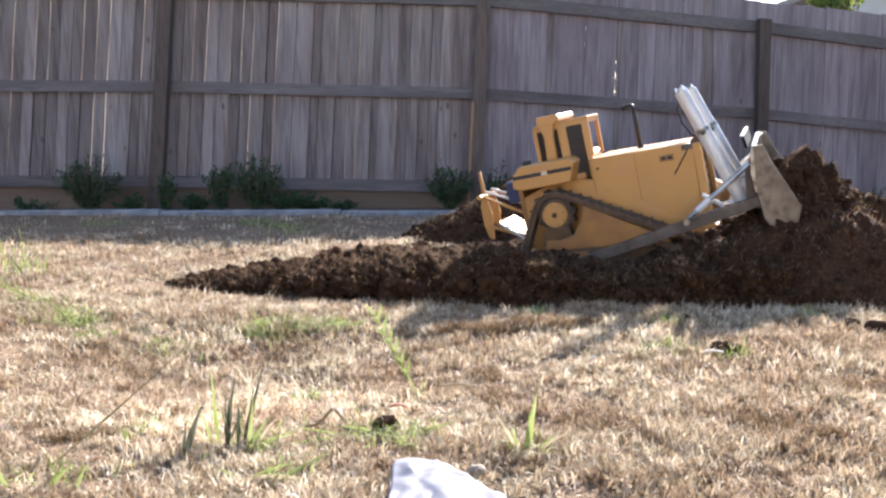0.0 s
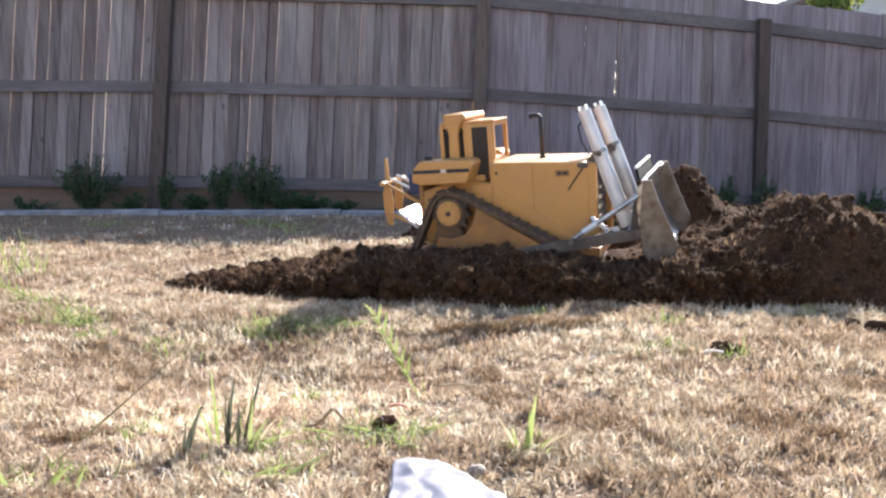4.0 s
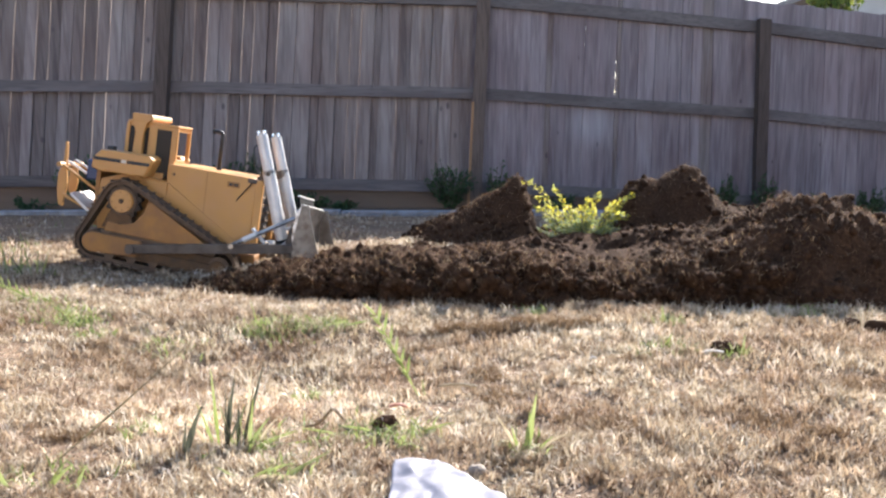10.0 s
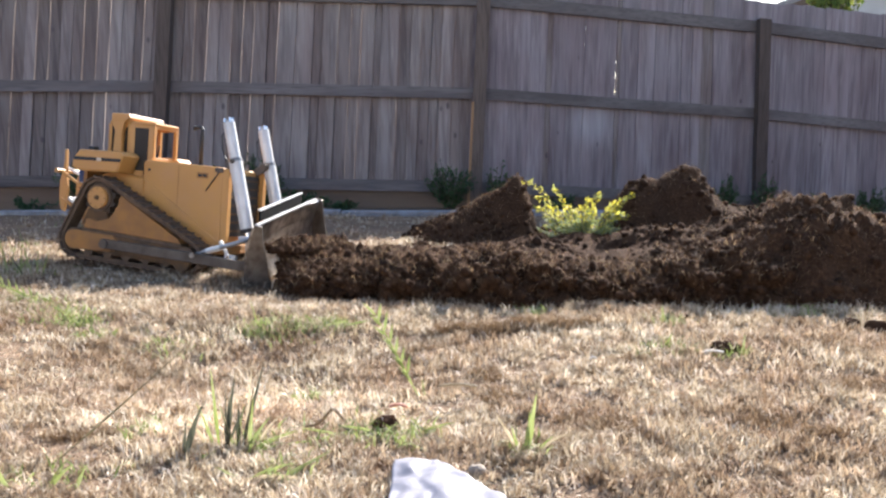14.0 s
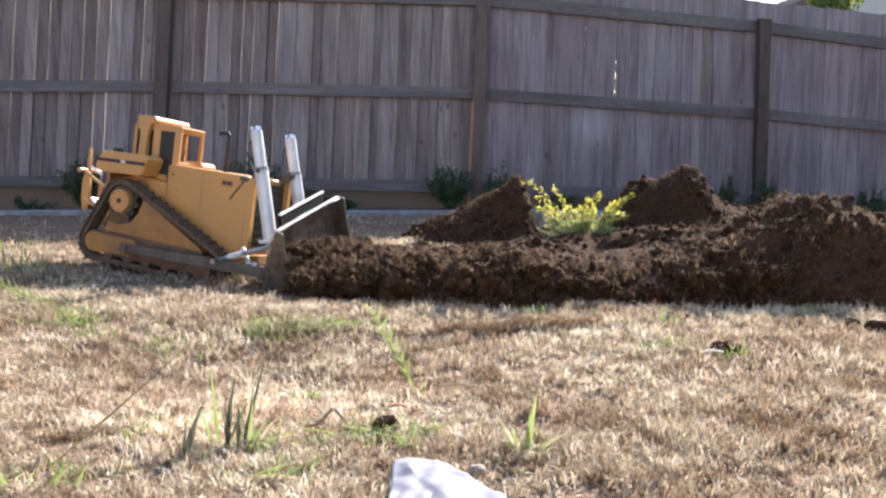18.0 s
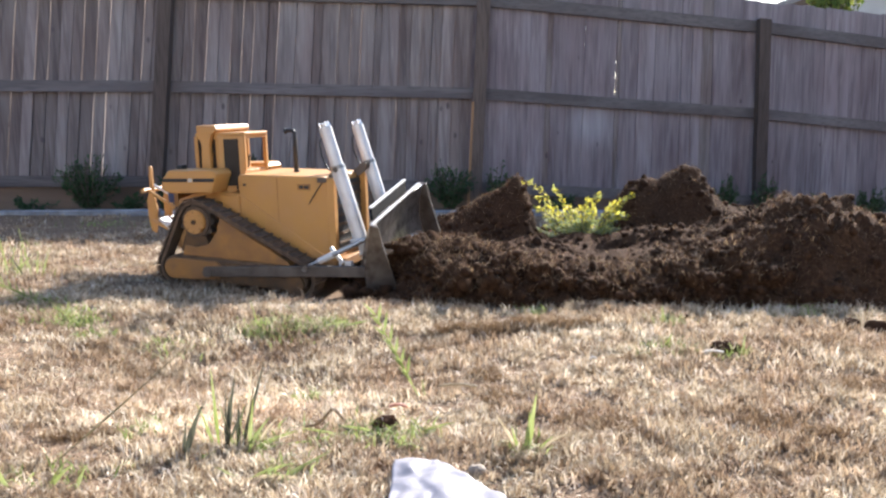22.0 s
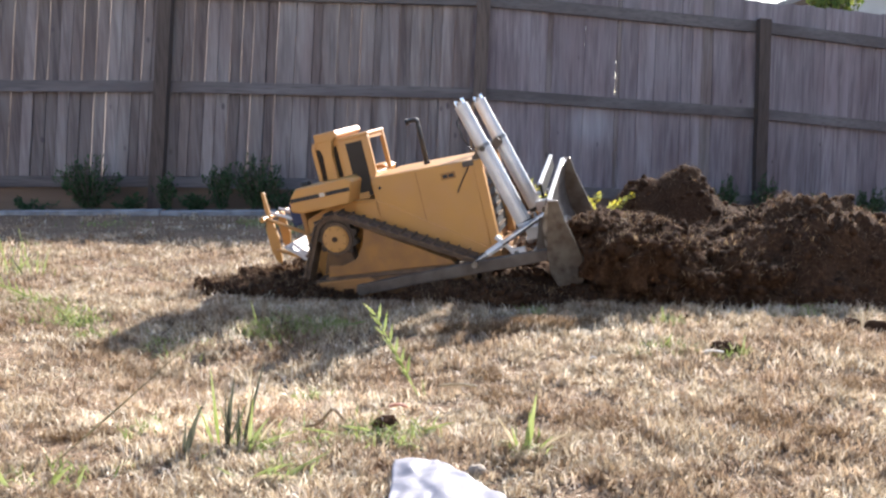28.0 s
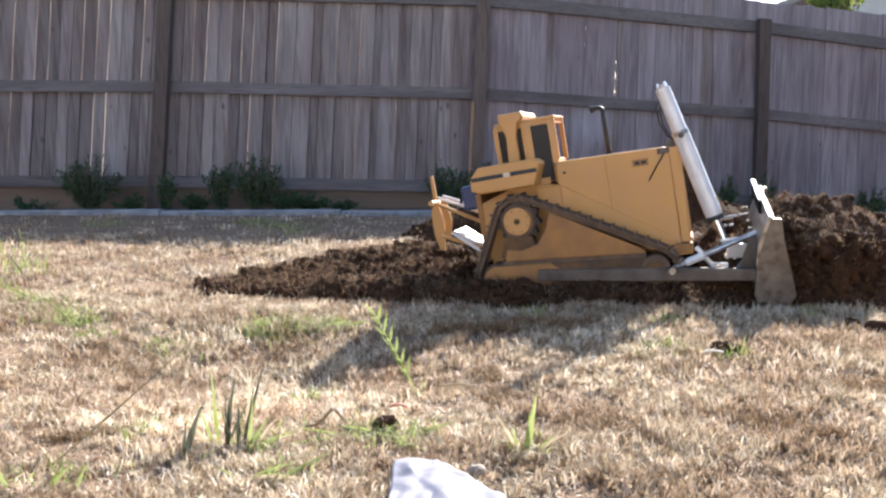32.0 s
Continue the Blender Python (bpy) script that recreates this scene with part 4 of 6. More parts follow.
def cab():
    zb, zt = 0.455, 0.634
    plan = [(-0.060, -0.150), (0.050, -0.158), (0.158, -0.128), (0.164, 0.048), (0.055, 0.078), (-0.060, 0.070)]
    c = part("cab", plan_slab(plan, zb, zb + 0.030, 0.003), M_YELLOW, DOZER, "yellow operator's cab with dark windows")
    sill = zb + 0.030
    n = len(plan)
    for k in range(n):
        a, b = Vector(plan[k]), Vector(plan[(k + 1) % n])
        d = (b - a).normalized()
        nrm = Vector((d.y, -d.x))
        w = 0.0085
        q = [a + Vector((dx, dy)) for dx, dy in ((-w, -w), (w, -w), (w, w), (-w, w))]
        part("pillar", plan_slab([(v.x, v.y) for v in q], sill - 0.005, zt, 0.002), M_YELLOW, c)
        pa, pb = a + d * 0.006, b - d * 0.006
        o = nrm * 0.005
        part("header", plan_slab([tuple(pa + o), tuple(pb + o), tuple(pb - o), tuple(pa - o)], zt - 0.014, zt + 0.001), M_YELLOW, c)
        g = nrm * 0.0025
        if k < 2:
            part("window", plan_slab([tuple(pa + g), tuple(pb + g), tuple(pb - g), tuple(pa - g)], sill, zt - 0.014), M_DARKPANE, c, "dark side window")
    lower = [Vector((0.066, -0.1585)), Vector((0.147, -0.136))]
    d = (lower[1] - lower[0]).normalized()
    nn = Vector((d.y, -d.x)) * 0.004
    part("door_glass", plan_slab([tuple(lower[0] + nn), tuple(lower[1] + nn), tuple(lower[1] - nn), tuple(lower[0] - nn)], 0.400, zt - 0.016), M_DARKPANE, c, "dark door window")
    sill_a, sill_b = Vector((0.055, -0.1625)), Vector((0.160, -0.1335))
    for a0, a1 in ((0.0, 0.20), (0.80, 1.0)):
        pa, pb = sill_a.lerp(sill_b, a0), sill_a.lerp(sill_b, a1)
        part("door_post", plan_slab([tuple(pa + nn * 1.5), tuple(pb + nn * 1.5), tuple(pb - nn), tuple(pa - nn)], 0.395, zt - 0.005, 0.001), M_YELLOW, c, "yellow door post")
    pa, pb = sill_a.lerp(sill_b, 0.15), sill_a.lerp(sill_b, 0.62)
    part("door_foot", plan_slab([tuple(pa + nn * 1.5), tuple(pb + nn * 1.5), tuple(pb - nn), tuple(pa - nn)], 0.392, 0.418, 0.001), M_YELLOW, c)
    part("roof", plan_slab([(-0.064, -0.156), (0.050, -0.166), (0.168, -0.136), (0.176, 0.054), (0.055, 0.086), (-0.064, 0.076)], zt, zt + 0.014, 0.004), M_YELLOW, c, "flat yellow cab roof")
    part("seat", box(0.0, 0.06, -0.08, 0.0, sill, sill + 0.04, 0.008), M_BLACK, c)
    part("lever", rod((0.11, -0.02, sill), (0.12, -0.02, sill + 0.06), 0.004, 8), M_BLACK, c)
    # roll-over bar
    for yy in (-0.172, 0.085):
        part("roll_bar_post", slab([(-0.022, 0.49), (0.022, 0.49), (0.022, 0.595), (0.034, 0.640), (0.036, 0.680), (-0.036, 0.680), (-0.034, 0.648), (-0.016, 0.595)], yy - 0.014, yy + 0.014, 0.004), M_YELLOW, DOZER, "yellow roll-over bar post")
    part("roll_bar_beam", slab([(-0.036, 0.642), (0.040, 0.642), (0.062, 0.660), (0.055, 0.681), (-0.036, 0.681)], -0.187, 0.100, 0.005), M_YELLOW, DOZER, "yellow roll-over bar cross beam")


def ripper():
    part("ripper_shank", slab([(-0.388, 0.20), (-0.368, 0.19), (-0.352, 0.30), (-0.364, 0.385), (-0.367, 0.50), (-0.379, 0.50), (-0.382, 0.40), (-0.400, 0.345), (-0.400, 0.26)], -0.070, -0.054, 0.003), M_YELLOW, DOZER, "yellow ripper shank")
    part("ripper_shank", slab([(-0.385, 0.24), (-0.370, 0.235), (-0.355, 0.30), (-0.362, 0.385), (-0.368, 0.41), (-0.382, 0.41), (-0.386, 0.39), (-0.398, 0.345), (-0.398, 0.26)], 0.050, 0.066, 0.003), M_YELLOW, DOZER, "yellow ripper shank")
    for s in (-1, 1):
        part("ripper_link", rod((-0.375, s * 0.10, 0.395), (-0.16, s * 0.10, 0.272), 0.0075, 10), M_YELLOW, DOZER, "yellow ripper link")
        part("ripper_link", rod((-0.375, s * 0.05, 0.412), (-0.16, s * 0.05, 0.308), 0.0065, 10), M_CYL, DOZER, "silver ripper cylinder")
        part("ripper_link", rod((-0.36, s * 0.10, 0.255), (-0.16, s * 0.10, 0.165), 0.008, 10), M_YELLOW, DOZER)
    part("ripper_beam", rod((-0.375, -0.13, 0.392), (-0.375, 0.13, 0.392), 0.011, 10), M_YELLOW, DOZER)
    part("ripper_plate", box(-0.07, 0.07, -0.11, 0.11, -0.007, 0.007, 0.003, m=pose(-0.262, 0, 0.218, 0, 40, 0)), M_CYL, DOZER, "bright bare-metal ripper plate")
    part("hydraulic_hose", tube([(-0.16, 0.03, 0.42), (-0.22, 0.03, 0.43), (-0.29, 0.02, 0.38), (-0.31, 0.02, 0.31)], 0.007, 8), M_BLACK, DOZER)
    part("oil_tank", box(-0.240, -0.172, -0.14, 0.14, 0.340, 0.436, 0.010), M_BLUE, DOZER, "dark blue box behind the cab")
    part("rear_plate", box(-0.172, -0.150, -0.19, 0.19, 0.14, 0.40, 0.004), M_YDIRT, DOZER)


BLADE_BITS = {}
NEAR_Y, FAR_Y = -0.345, 0.285


def blade():
    """The blade, and the push arms that carry it, round their pivot; at rest the arms lie level."""
    o = PIVOT
    front = [(0.862, -0.048), (0.838, 0.0), (0.818, 0.06), (0.814, 0.12), (0.821, 0.18), (0.838, 0.232), (0.852, 0.260)]
    back = [(0.836, 0.264), (0.820, 0.235), (0.800, 0.18), (0.793, 0.12), (0.797, 0.06), (0.816, 0.0), (0.842, -0.048)]
    out = [(x - o.x, z - o.z) for x, z in front + back]
    wing = 0.014
    bm = bmesh.new()
    rings = [[bm.verts.new((x + fwd, y, z)) for x, z in out] for y, fwd in ((NEAR_Y, wing * 0.35), (-0.21, 0.0), (0.145, 0.0), (FAR_Y, wing))]
    m = len(out)
    for ra, rb in zip(rings, rings[1:]):
        for k in range(m):
            bm.faces.new((ra[k], ra[(k + 1) % m], rb[(k + 1) % m], rb[k]))
    bm.faces.new(rings[0])
    bm.faces.new(rings[-1][::-1])
    bl = part("blade", bm, M_STEEL, DOZER, "grey worn steel dozer blade")
    end = [(0.792, 0.0), (0.808, -0.05), (0.895, -0.055), (0.925, 0.0), (0.905, 0.10), (0.886, 0.19), (0.878, 0.262), (0.846, 0.268), (0.826, 0.20), (0.800, 0.10)]
    for y, fwd in ((NEAR_Y, 0.0), (FAR_Y, 0.0)):
        part("end_plate", slab([(x - o.x + fwd, z - o.z) for x, z in end], y - 0.006, y + 0.006, 0.002), M_PLATE, bl, "dusty grey steel blade end plate")
    # pale metal on both top rails puts the sun's glint into the colour
    part("top_rail", box(0.768, 0.784, NEAR_Y + 0.01, FAR_Y - 0.01, 0.192, 0.200, 0.002), M_CYL, bl, "worn top edge coloured pale for its sun glint")
    part("spill_guard", box(0.742, 0.752, -0.255, 0.165, 0.192, 0.238, 0.002), M_GRATE, bl, "black spill guard grating")
    part("guard_rail", box(0.740, 0.755, -0.260, 0.170, 0.238, 0.246, 0.002), M_CYL, bl, "spill guard rail coloured pale for its sunlit top")
    part("cutting_edge", box(0.770, 0.800, -0.21, 0.145, -0.130, -0.100, 0.003), M_CYL, bl, "bright worn cutting edge")
    for k in range(5):
        y = -0.26 + 0.13 * k
        part("back_rib", slab([(0.675, 0.0), (0.735, -0.06), (0.735, 0.12), (0.715, 0.12)], y - 0.006, y + 0.006), M_ARM, bl)
    for s in (-1, 1):
        part("rod_bracket", box(0.640, 0.735, s * 0.172 - 0.012, s * 0.172 + 0.012, 0.02, 0.07, 0.004), M_CYL, bl, "bright rod bracket")
        part("bracket_bar", rod((0.62, s * 0.20, 0.085), (0.725, s * 0.20, 0.10), 0.008, 10), M_CYL, bl, "bright short bar")
    BLADE_BITS["arms"] = []
    for s in (-1, 1):
        y = s * 0.330
        arm = part("push_arm", slab([(-0.02, -0.020), (-0.02, 0.022), (0.55, 0.024), (0.735, 0.018), (0.745, -0.022), (0.55, -0.022)], y - 0.013, y + 0.013, 0.004), M_ARM, DOZER, "muddy grey push arm")
        part("arm_joint", rod((0, s * 0.312, 0), (0, s * 0.350, 0), 0.021, 18), M_ARM, arm)
        part("tilt_brace", rod((0.455, s * 0.310, 0.018), (0.735, s * 0.27, 0.135), 0.010, 12), M_STEEL, arm, "grey steel brace")
        part("cross_brace", rod((0.535, s * 0.25, 0.085), (0.620, s * 0.28, -0.012), 0.009, 10), M_CYL, arm, "bright diagonal brace")
        part("cross_brace", rod((0.570, s * 0.28, -0.022), (0.628, s * 0.28, -0.012), 0.009, 10), M_CYL, arm, "bright diagonal brace")
        part("inner_brace", rod((0.66, s * 0.30, -0.005), (0.735, s * 0.10, 0.06), 0.010, 10), M_STEEL, arm)
        part("clevis", box(0.585, 0.640, s * 0.285 - 0.014, s * 0.285 + 0.014, 0.012, 0.034, 0.003), M_CYL, arm, "bright bare clevis")
        part("clevis_pin", rod((0.610, s * 0.262, 0.024), (0.610, s * 0.312, 0.024), 0.009, 12), M_CHROME, arm, "bright pin")
        part("turnbuckle", rod((0.500, s * 0.302, 0.037), (0.560, s * 0.293, 0.062), 0.0135, 8), M_CYL, arm, "bright turnbuckle")
        part("pin_head", rod((0.455, s * 0.335, 0.014), (0.455, s * 0.350, 0.014), 0.012, 12), M_STEEL, arm)
        BLADE_BITS["arms"].append(arm)
    BLADE_BITS["blade"] = bl
    BLADE_BITS["barrels"], BLADE_BITS["rods"] = [], []
    for s in (-1, 1):
        bm = rod((0, 0, -0.325), (0, 0, 0.01), 0.030, 24)
        rod((0, 0, 0.01), (0, 0, 0.181), 0.0265, 24, bm)
        bar = part("lift_cylinder", bm, M_CYL, DOZER, "silver lift cylinder barrel")
        part("cylinder_collar", rod((0, 0, 0.0), (0, 0, 0.016), 0.0315, 24), M_STEEL, bar)
        part("cylinder_collar", rod((0, 0, -0.329), (0, 0, -0.312), 0.033, 24), M_BLACK, bar)
        part("end_cap", rod((0, 0, 0.180), (0, 0, 0.194), 0.020, 16), M_STEEL, bar)
        for a in range(4):
            x, y = 0.019 * math.cos(a * 1.571 + 0.785), 0.019 * math.sin(a * 1.571 + 0.785)
            part("tie_nut", rod((x, y, 0.176), (x, y, 0.202), 0.005, 8), M_CHROME, bar)
            part("tie_rod", rod((x * 1.5, y * 1.5, -0.31), (x * 1.5, y * 1.5, 0.0), 0.0035, 6), M_CYL, bar)
        part("feed_hose", tube([(-0.018, 0, 0.150), (-0.045, 0, 0.13), (-0.055, 0, 0.07), (-0.045, 0, 0.015), (-0.02, 0, -0.01)], 0.004, 6), M_BLACK, bar)
        BLADE_BITS["barrels"].append((bar, s * 0.172))
        rd = part("piston_rod", rod((0, 0, 0), (0, 0, 0.26), 0.014, 16), M_CHROME, DOZER, "bright piston rod")
        part("rod_eye", rod((0, -0.020, 0), (0, 0.020, 0), 0.021, 16), M_CHROME, rd, "bright rod eye")
        BLADE_BITS["rods"].append((rd, s * 0.172))


tracks()
sprockets()
hull()
fenders()
cab()
ripper()
blade()


# ---- lawn ----
def lawn():
    rng = np.random.default_rng(11)
    groups = [(1.1, 2.0, 1500, 48, 0.80), (2.0, 3.05, 2200, 36, 0.90), (3.05, 4.4, 1900, 26, 1.15), (4.4, 6.05, 1700, 16, 1.45)]
    for d0, d1, tufts, per, big in groups:
        ty = np.sqrt(rng.uniform(d0 ** 2, d1 ** 2, tufts))
        tx = rng.uniform(-0.58, 0.58, tufts) * ty
        lush = lattice_noise(tx, ty, 4.0, 21, 3)
        keep = (lush > rng.uniform(-1.3, 0.05, tufts)) & (rng.random(tufts) > 0.72 * np.clip((ty - 4.65) / 0.3, 0, 1))
        tx, ty, lush = tx[keep], ty[keep], lush[keep]
        k = len(tx)
        own = np.repeat(np.arange(k), per)
        r = np.abs(rng.normal(0, 0.030, k * per)) * big
        a = rng.uniform(0, math.tau, k * per)
        x, y = tx[own] + r * np.cos(a), ty[own] + r * np.sin(a)
        # thatch between the tufts
        nt = tufts * per // 3
        y2 = np.sqrt(rng.uniform(d0 ** 2, d1 ** 2, nt))
        x2 = rng.uniform(-0.58, 0.58, nt) * y2
        y2 = np.where(rng.random(nt) < 0.6 * np.clip((y2 - 4.65) / 0.3, 0, 1), y2 - 1.2, y2)
        size = np.concatenate([rng.uniform(0.55, 1.55, k)[own] * (1.0 + 0.6 * np.clip(lush, -0.5, 0.8)[own]), np.full(nt, 0.45)])
        lean = np.concatenate([rng.uniform(0.15, 1.2, k * per), rng.uniform(0.9, 2.4, nt)])
        x, y = np.concatenate([x, x2]), np.concatenate([y, y2])
        foot = np.interp(x, [-1.3, -1.05, -0.6, -0.2, 0.3, 1.2, 3.2], [3.9, 3.36, 3.14, 3.00, 2.84, 2.79, 2.76])
        back = np.interp(x, [-1.3, -1.0, -0.5, 0.0, 0.3, 1.0, 3.2], [3.55, 3.55, 3.75, 4.15, 4.9, 5.1, 5.1])
        bag = (np.abs(x - 0.01) < 0.09) & (y < 1.44 - 0.8 * np.clip(x + 0.03, 0, 1))
        spared = (x < -0.55) & (rng.random(len(x)) < np.clip((-0.55 - x) / 0.55, 0, 1) * 0.75)
        ok = ~((y > foot) & (y < back) & (x > -1.06) & ~spared) & ~bag
        x, y, size, lean = x[ok], y[ok], size[ok], lean[ok]
        n = len(x)
        soil = np.where((y > 3.1) & (y < 4.2) & (x > -1.1) & (x < -0.5), np.clip((x + 1.1) / 0.4, 0, 1) * 0.015, 0.0)
        pos = np.stack([x, y, dip(x, y) - 0.004 + soil], 1)
        v, q, t = blades(pos, rng.uniform(0.016, 0.034, n) * size * (0.78 if d0 < 2 else 0.95 if d0 < 3 else 1.0), rng.uniform(0.0022, 0.0056, n) * big, lean, rng)
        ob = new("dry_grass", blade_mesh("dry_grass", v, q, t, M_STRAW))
        tagged(ob, "short dry straw-coloured grass of the lawn", "grass", kind="stuff")


lawn()


def tall_tufts():
    """Thicker, higher tufts that stand out of the short grass and throw small shadows."""
    rng = np.random.default_rng(14)
    k = 330
    ty = np.sqrt(rng.uniform(1.25 ** 2, 3.3 ** 2, k))
    tx = rng.uniform(-0.57, 0.57, k) * ty
    foot = np.interp(tx, [-1.3, -1.05, -0.6, -0.2, 0.3, 1.2, 3.2], [3.9, 3.30, 3.08, 2.94, 2.78, 2.73, 2.70])
    keep = (ty < foot) & (np.hypot((tx - 0.01) / 0.16, (ty - 1.3) / 0.26) > 1)
    row = np.arange(0.19, 0.50, 0.028)
    rim = np.arange(0.34, 0.66, 0.05)
    tx = np.concatenate([tx[keep], row, rim])
    ty = np.concatenate([ty[keep], 2.55 + 0.02 * np.sin(row * 40), 2.80 + 0.0 * rim])
    count = rng.integers(30, 90, len(tx))
    own = np.repeat(np.arange(len(tx)), count)
    n = len(own)
    wide = rng.uniform(0.018, 0.050, len(tx))[own]
    a, r = rng.uniform(0, math.tau, n), np.sqrt(rng.random(n))
    x, y = tx[own] + 1.5 * wide * r * np.cos(a), ty[own] + wide * r * np.sin(a)
    high = rng.uniform(0.024, 0.050, len(tx))[own] * rng.uniform(0.6, 1.15, n)
    v, q, t = blades(np.stack([x, y, dip(x, y) - 0.004], 1), high, rng.uniform(0.0020, 0.0042, n), rng.uniform(0.1, 0.8, n), rng)
    tagged(new("dry_grass_tuft", blade_mesh("dry_grass_tuft", v, q, t, M_STRAW)), "taller brown and straw-coloured grass tufts in the lawn", "grass", kind="stuff")


tall_tufts()


def brown_tufts():
    """A low ridge of brown matted grass before the soil bank, and a few like it elsewhere."""
    rng = np.random.default_rng(15)
    row = np.arange(-0.02, 0.46, 0.017)
    loose = np.array([(0.30, 1.66), (0.36, 1.62), (0.22, 1.52), (0.62, 1.70), (-0.95, 2.32), (-0.85, 2.25), (-1.05, 2.40), (0.95, 1.95), (1.05, 1.90), (-0.55, 2.15), (-0.25, 2.28), (0.45, 2.15), (0.10, 2.10),
                      (1.10, 2.25), (-0.70, 1.62), (-0.62, 1.78), (0.75, 1.62), (0.15, 1.90), (-0.10, 2.42)])
    loose = np.repeat(loose, 5, 0) + rng.normal(0, 0.035, (len(loose) * 5, 2))
    tx, ty = np.concatenate([row, loose[:, 0]]), np.concatenate([2.545 + 0.015 * np.sin(row * 31) + rng.normal(0, 0.006, len(row)), loose[:, 1]])
    own = np.repeat(np.arange(len(tx)), 60)
    n = len(own)
    x, y = tx[own] + rng.normal(0, 0.014, n), ty[own] + rng.normal(0, 0.012, n)
    high = np.where(own < len(row), 0.052, 0.030) * rng.uniform(0.5, 1.1, n)
    v, q, t = blades(np.stack([x, y, dip(x, y) - 0.004], 1), high, rng.uniform(0.0018, 0.0040, n), rng.uniform(0.2, 1.1, n), rng)
    tagged(new("brown_grass_tuft", blade_mesh("brown_grass_tuft", v, q, t, M_BROWN)), "matted brown grass tufts standing in the dry lawn", "grass", kind="stuff")


brown_tufts()


def outer_lawn():
    """Thinner grass on the rest of the yard, beside and behind."""
    rng = np.random.default_rng(12)
    k, per = 11000, 20
    tx, ty = np.clip(rng.normal(0, 2.3, k), -5.5, 5.5), np.clip(rng.normal(1.8, 2.4, k), -4.0, 6.3)
    keep = (np.abs(tx) > 0.56 * ty) | (ty < 1.15)
    keep &= ~((tx > 1.0) & (tx < 3.0) & (ty > 2.7) & (ty < 5.2)) & (ty < fence_y(tx) - 0.4) & (np.hypot(tx, ty) > 0.30)
    tx, ty = tx[keep], ty[keep]
    own = np.repeat(np.arange(len(tx)), per)
    n = len(own)
    x, y = tx[own] + rng.normal(0, 0.05, n), ty[own] + rng.normal(0, 0.05, n)
    v, q, t = blades(np.stack([x, y, dip(x, y) - 0.004], 1), rng.uniform(0.02, 0.05, n), rng.uniform(0.004, 0.008, n), rng.uniform(0.3, 1.6, n), rng)
    tagged(new("dry_grass", blade_mesh("dry_grass", v, q, t, M_STRAW)), "short dry straw-coloured grass of the lawn", "grass", kind="stuff")


outer_lawn()


def green_patches():
    """Thin green blades among the dry grass."""
    rng = np.random.default_rng(17)
    spots = ((-0.497, 2.646, 0.13, 230), (-0.346, 2.665, 0.08, 130), (-0.402, 2.636, 0.08, 60), (-0.15, 1.62, 0.11, 120), (-0.06, 1.61, 0.07, 40), (-0.36, 1.60, 0.07, 50), (-1.25, 2.72, 0.14, 120), (-1.42, 2.9, 0.10, 90), (0.60, 2.24, 0.08, 110),
             (0.70, 2.58, 0.05, 60), (0.78, 2.2, 0.05, 60), (1.18, 2.74, 0.12, 110), (-0.29, 1.42, 0.07, 40), (-0.68, 1.40, 0.08, 34), (-1.9, 3.75, 0.2, 160), (-0.608, 1.651, 0.05, 40),
             (0.15, 1.53, 0.05, 24), (-0.319, 1.966, 0.05, 40), (-0.804, 2.464, 0.12, 50), (-2.3, 4.3, 0.25, 120), (0.30, 2.75, 0.06, 40), (-1.0, 5.3, 0.22, 150), (-1.25, 5.55, 0.15, 90), (-0.85, 5.0, 0.12, 60), (-2.2, 5.4, 0.3, 90), (-1.162, 2.647, 0.07, 90), (-1.050, 2.490, 0.06, 80), (-0.554, 2.612, 0.08, 160))
    x = np.concatenate([rng.normal(a, r * 0.5, n) for a, b, r, n in spots])
    y = np.concatenate([rng.normal(b, r * 0.45, n) for a, b, r, n in spots])
    pos = np.stack([x, y, dip(x, y) - 0.004], 1)
    n = len(x)
    v, q, t = blades(pos, rng.uniform(0.024, 0.052, n), rng.uniform(0.003, 0.006, n), rng.uniform(0.3, 1.6, n), rng)
    tagged(new("green_grass", blade_mesh("green_grass", v, q, t, M_GREEN)), "sparse fresh green grass blades in the dry lawn", "grass", kind="stuff")


green_patches()


def leaf_strip(bm, root, way, length, width, droop=0.4, steps=7, side=None):
    """One long grass leaf that rises along way and bends over."""
    root, way = Vector(root), Vector(way).normalized()
    side = Vector(side) if side else way.cross(Vector((0.2, 1, 0.1))).normalized()
    last, p = None, root.copy()
    for i in range(steps + 1):
        f = i / steps
        w = width * (0.35 + 1.6 * f * (1.35 - f) if f < 0.55 else 1.05 * (1 - f) ** 0.7 + 0.04) * 0.5
        fold = way.cross(side).normalized() * w * 0.35
        row = [bm.verts.new(p - side * w + fold), bm.verts.new(p), bm.verts.new(p + side * w + fold)]
        if last:
            bm.faces.new((last[0], last[1], row[1], row[0]))
            bm.faces.new((last[1], last[2], row[2], row[1]))
        last = row
        p = p + way * (length / steps)
        way = (way + Vector((0, 0, -1)) * droop / steps * (0.4 + f)).normalized()
    return bm


def leaf_mat(name, base, second):
    m = mat(name, base, 0.5, second=second, scale=22.0, stretch=(1, 1, 0.4), per_object=0.18)
    n, l = m.node_tree.nodes, m.node_tree.links
    bs = n["Principled BSDF"]
    tr, mx = n.new("ShaderNodeBsdfTranslucent"), n.new("ShaderNodeMixShader")
    l.new(bs.inputs["Base Color"].links[0].from_socket, tr.inputs["Color"])
    mx.inputs[0].default_value = 0.4
    l.new(bs.outputs[0], mx.inputs[1])
    l.new(tr.outputs[0], mx.inputs[2])
    l.new(mx.outputs[0], n["Material Output"].inputs[0])
    return m


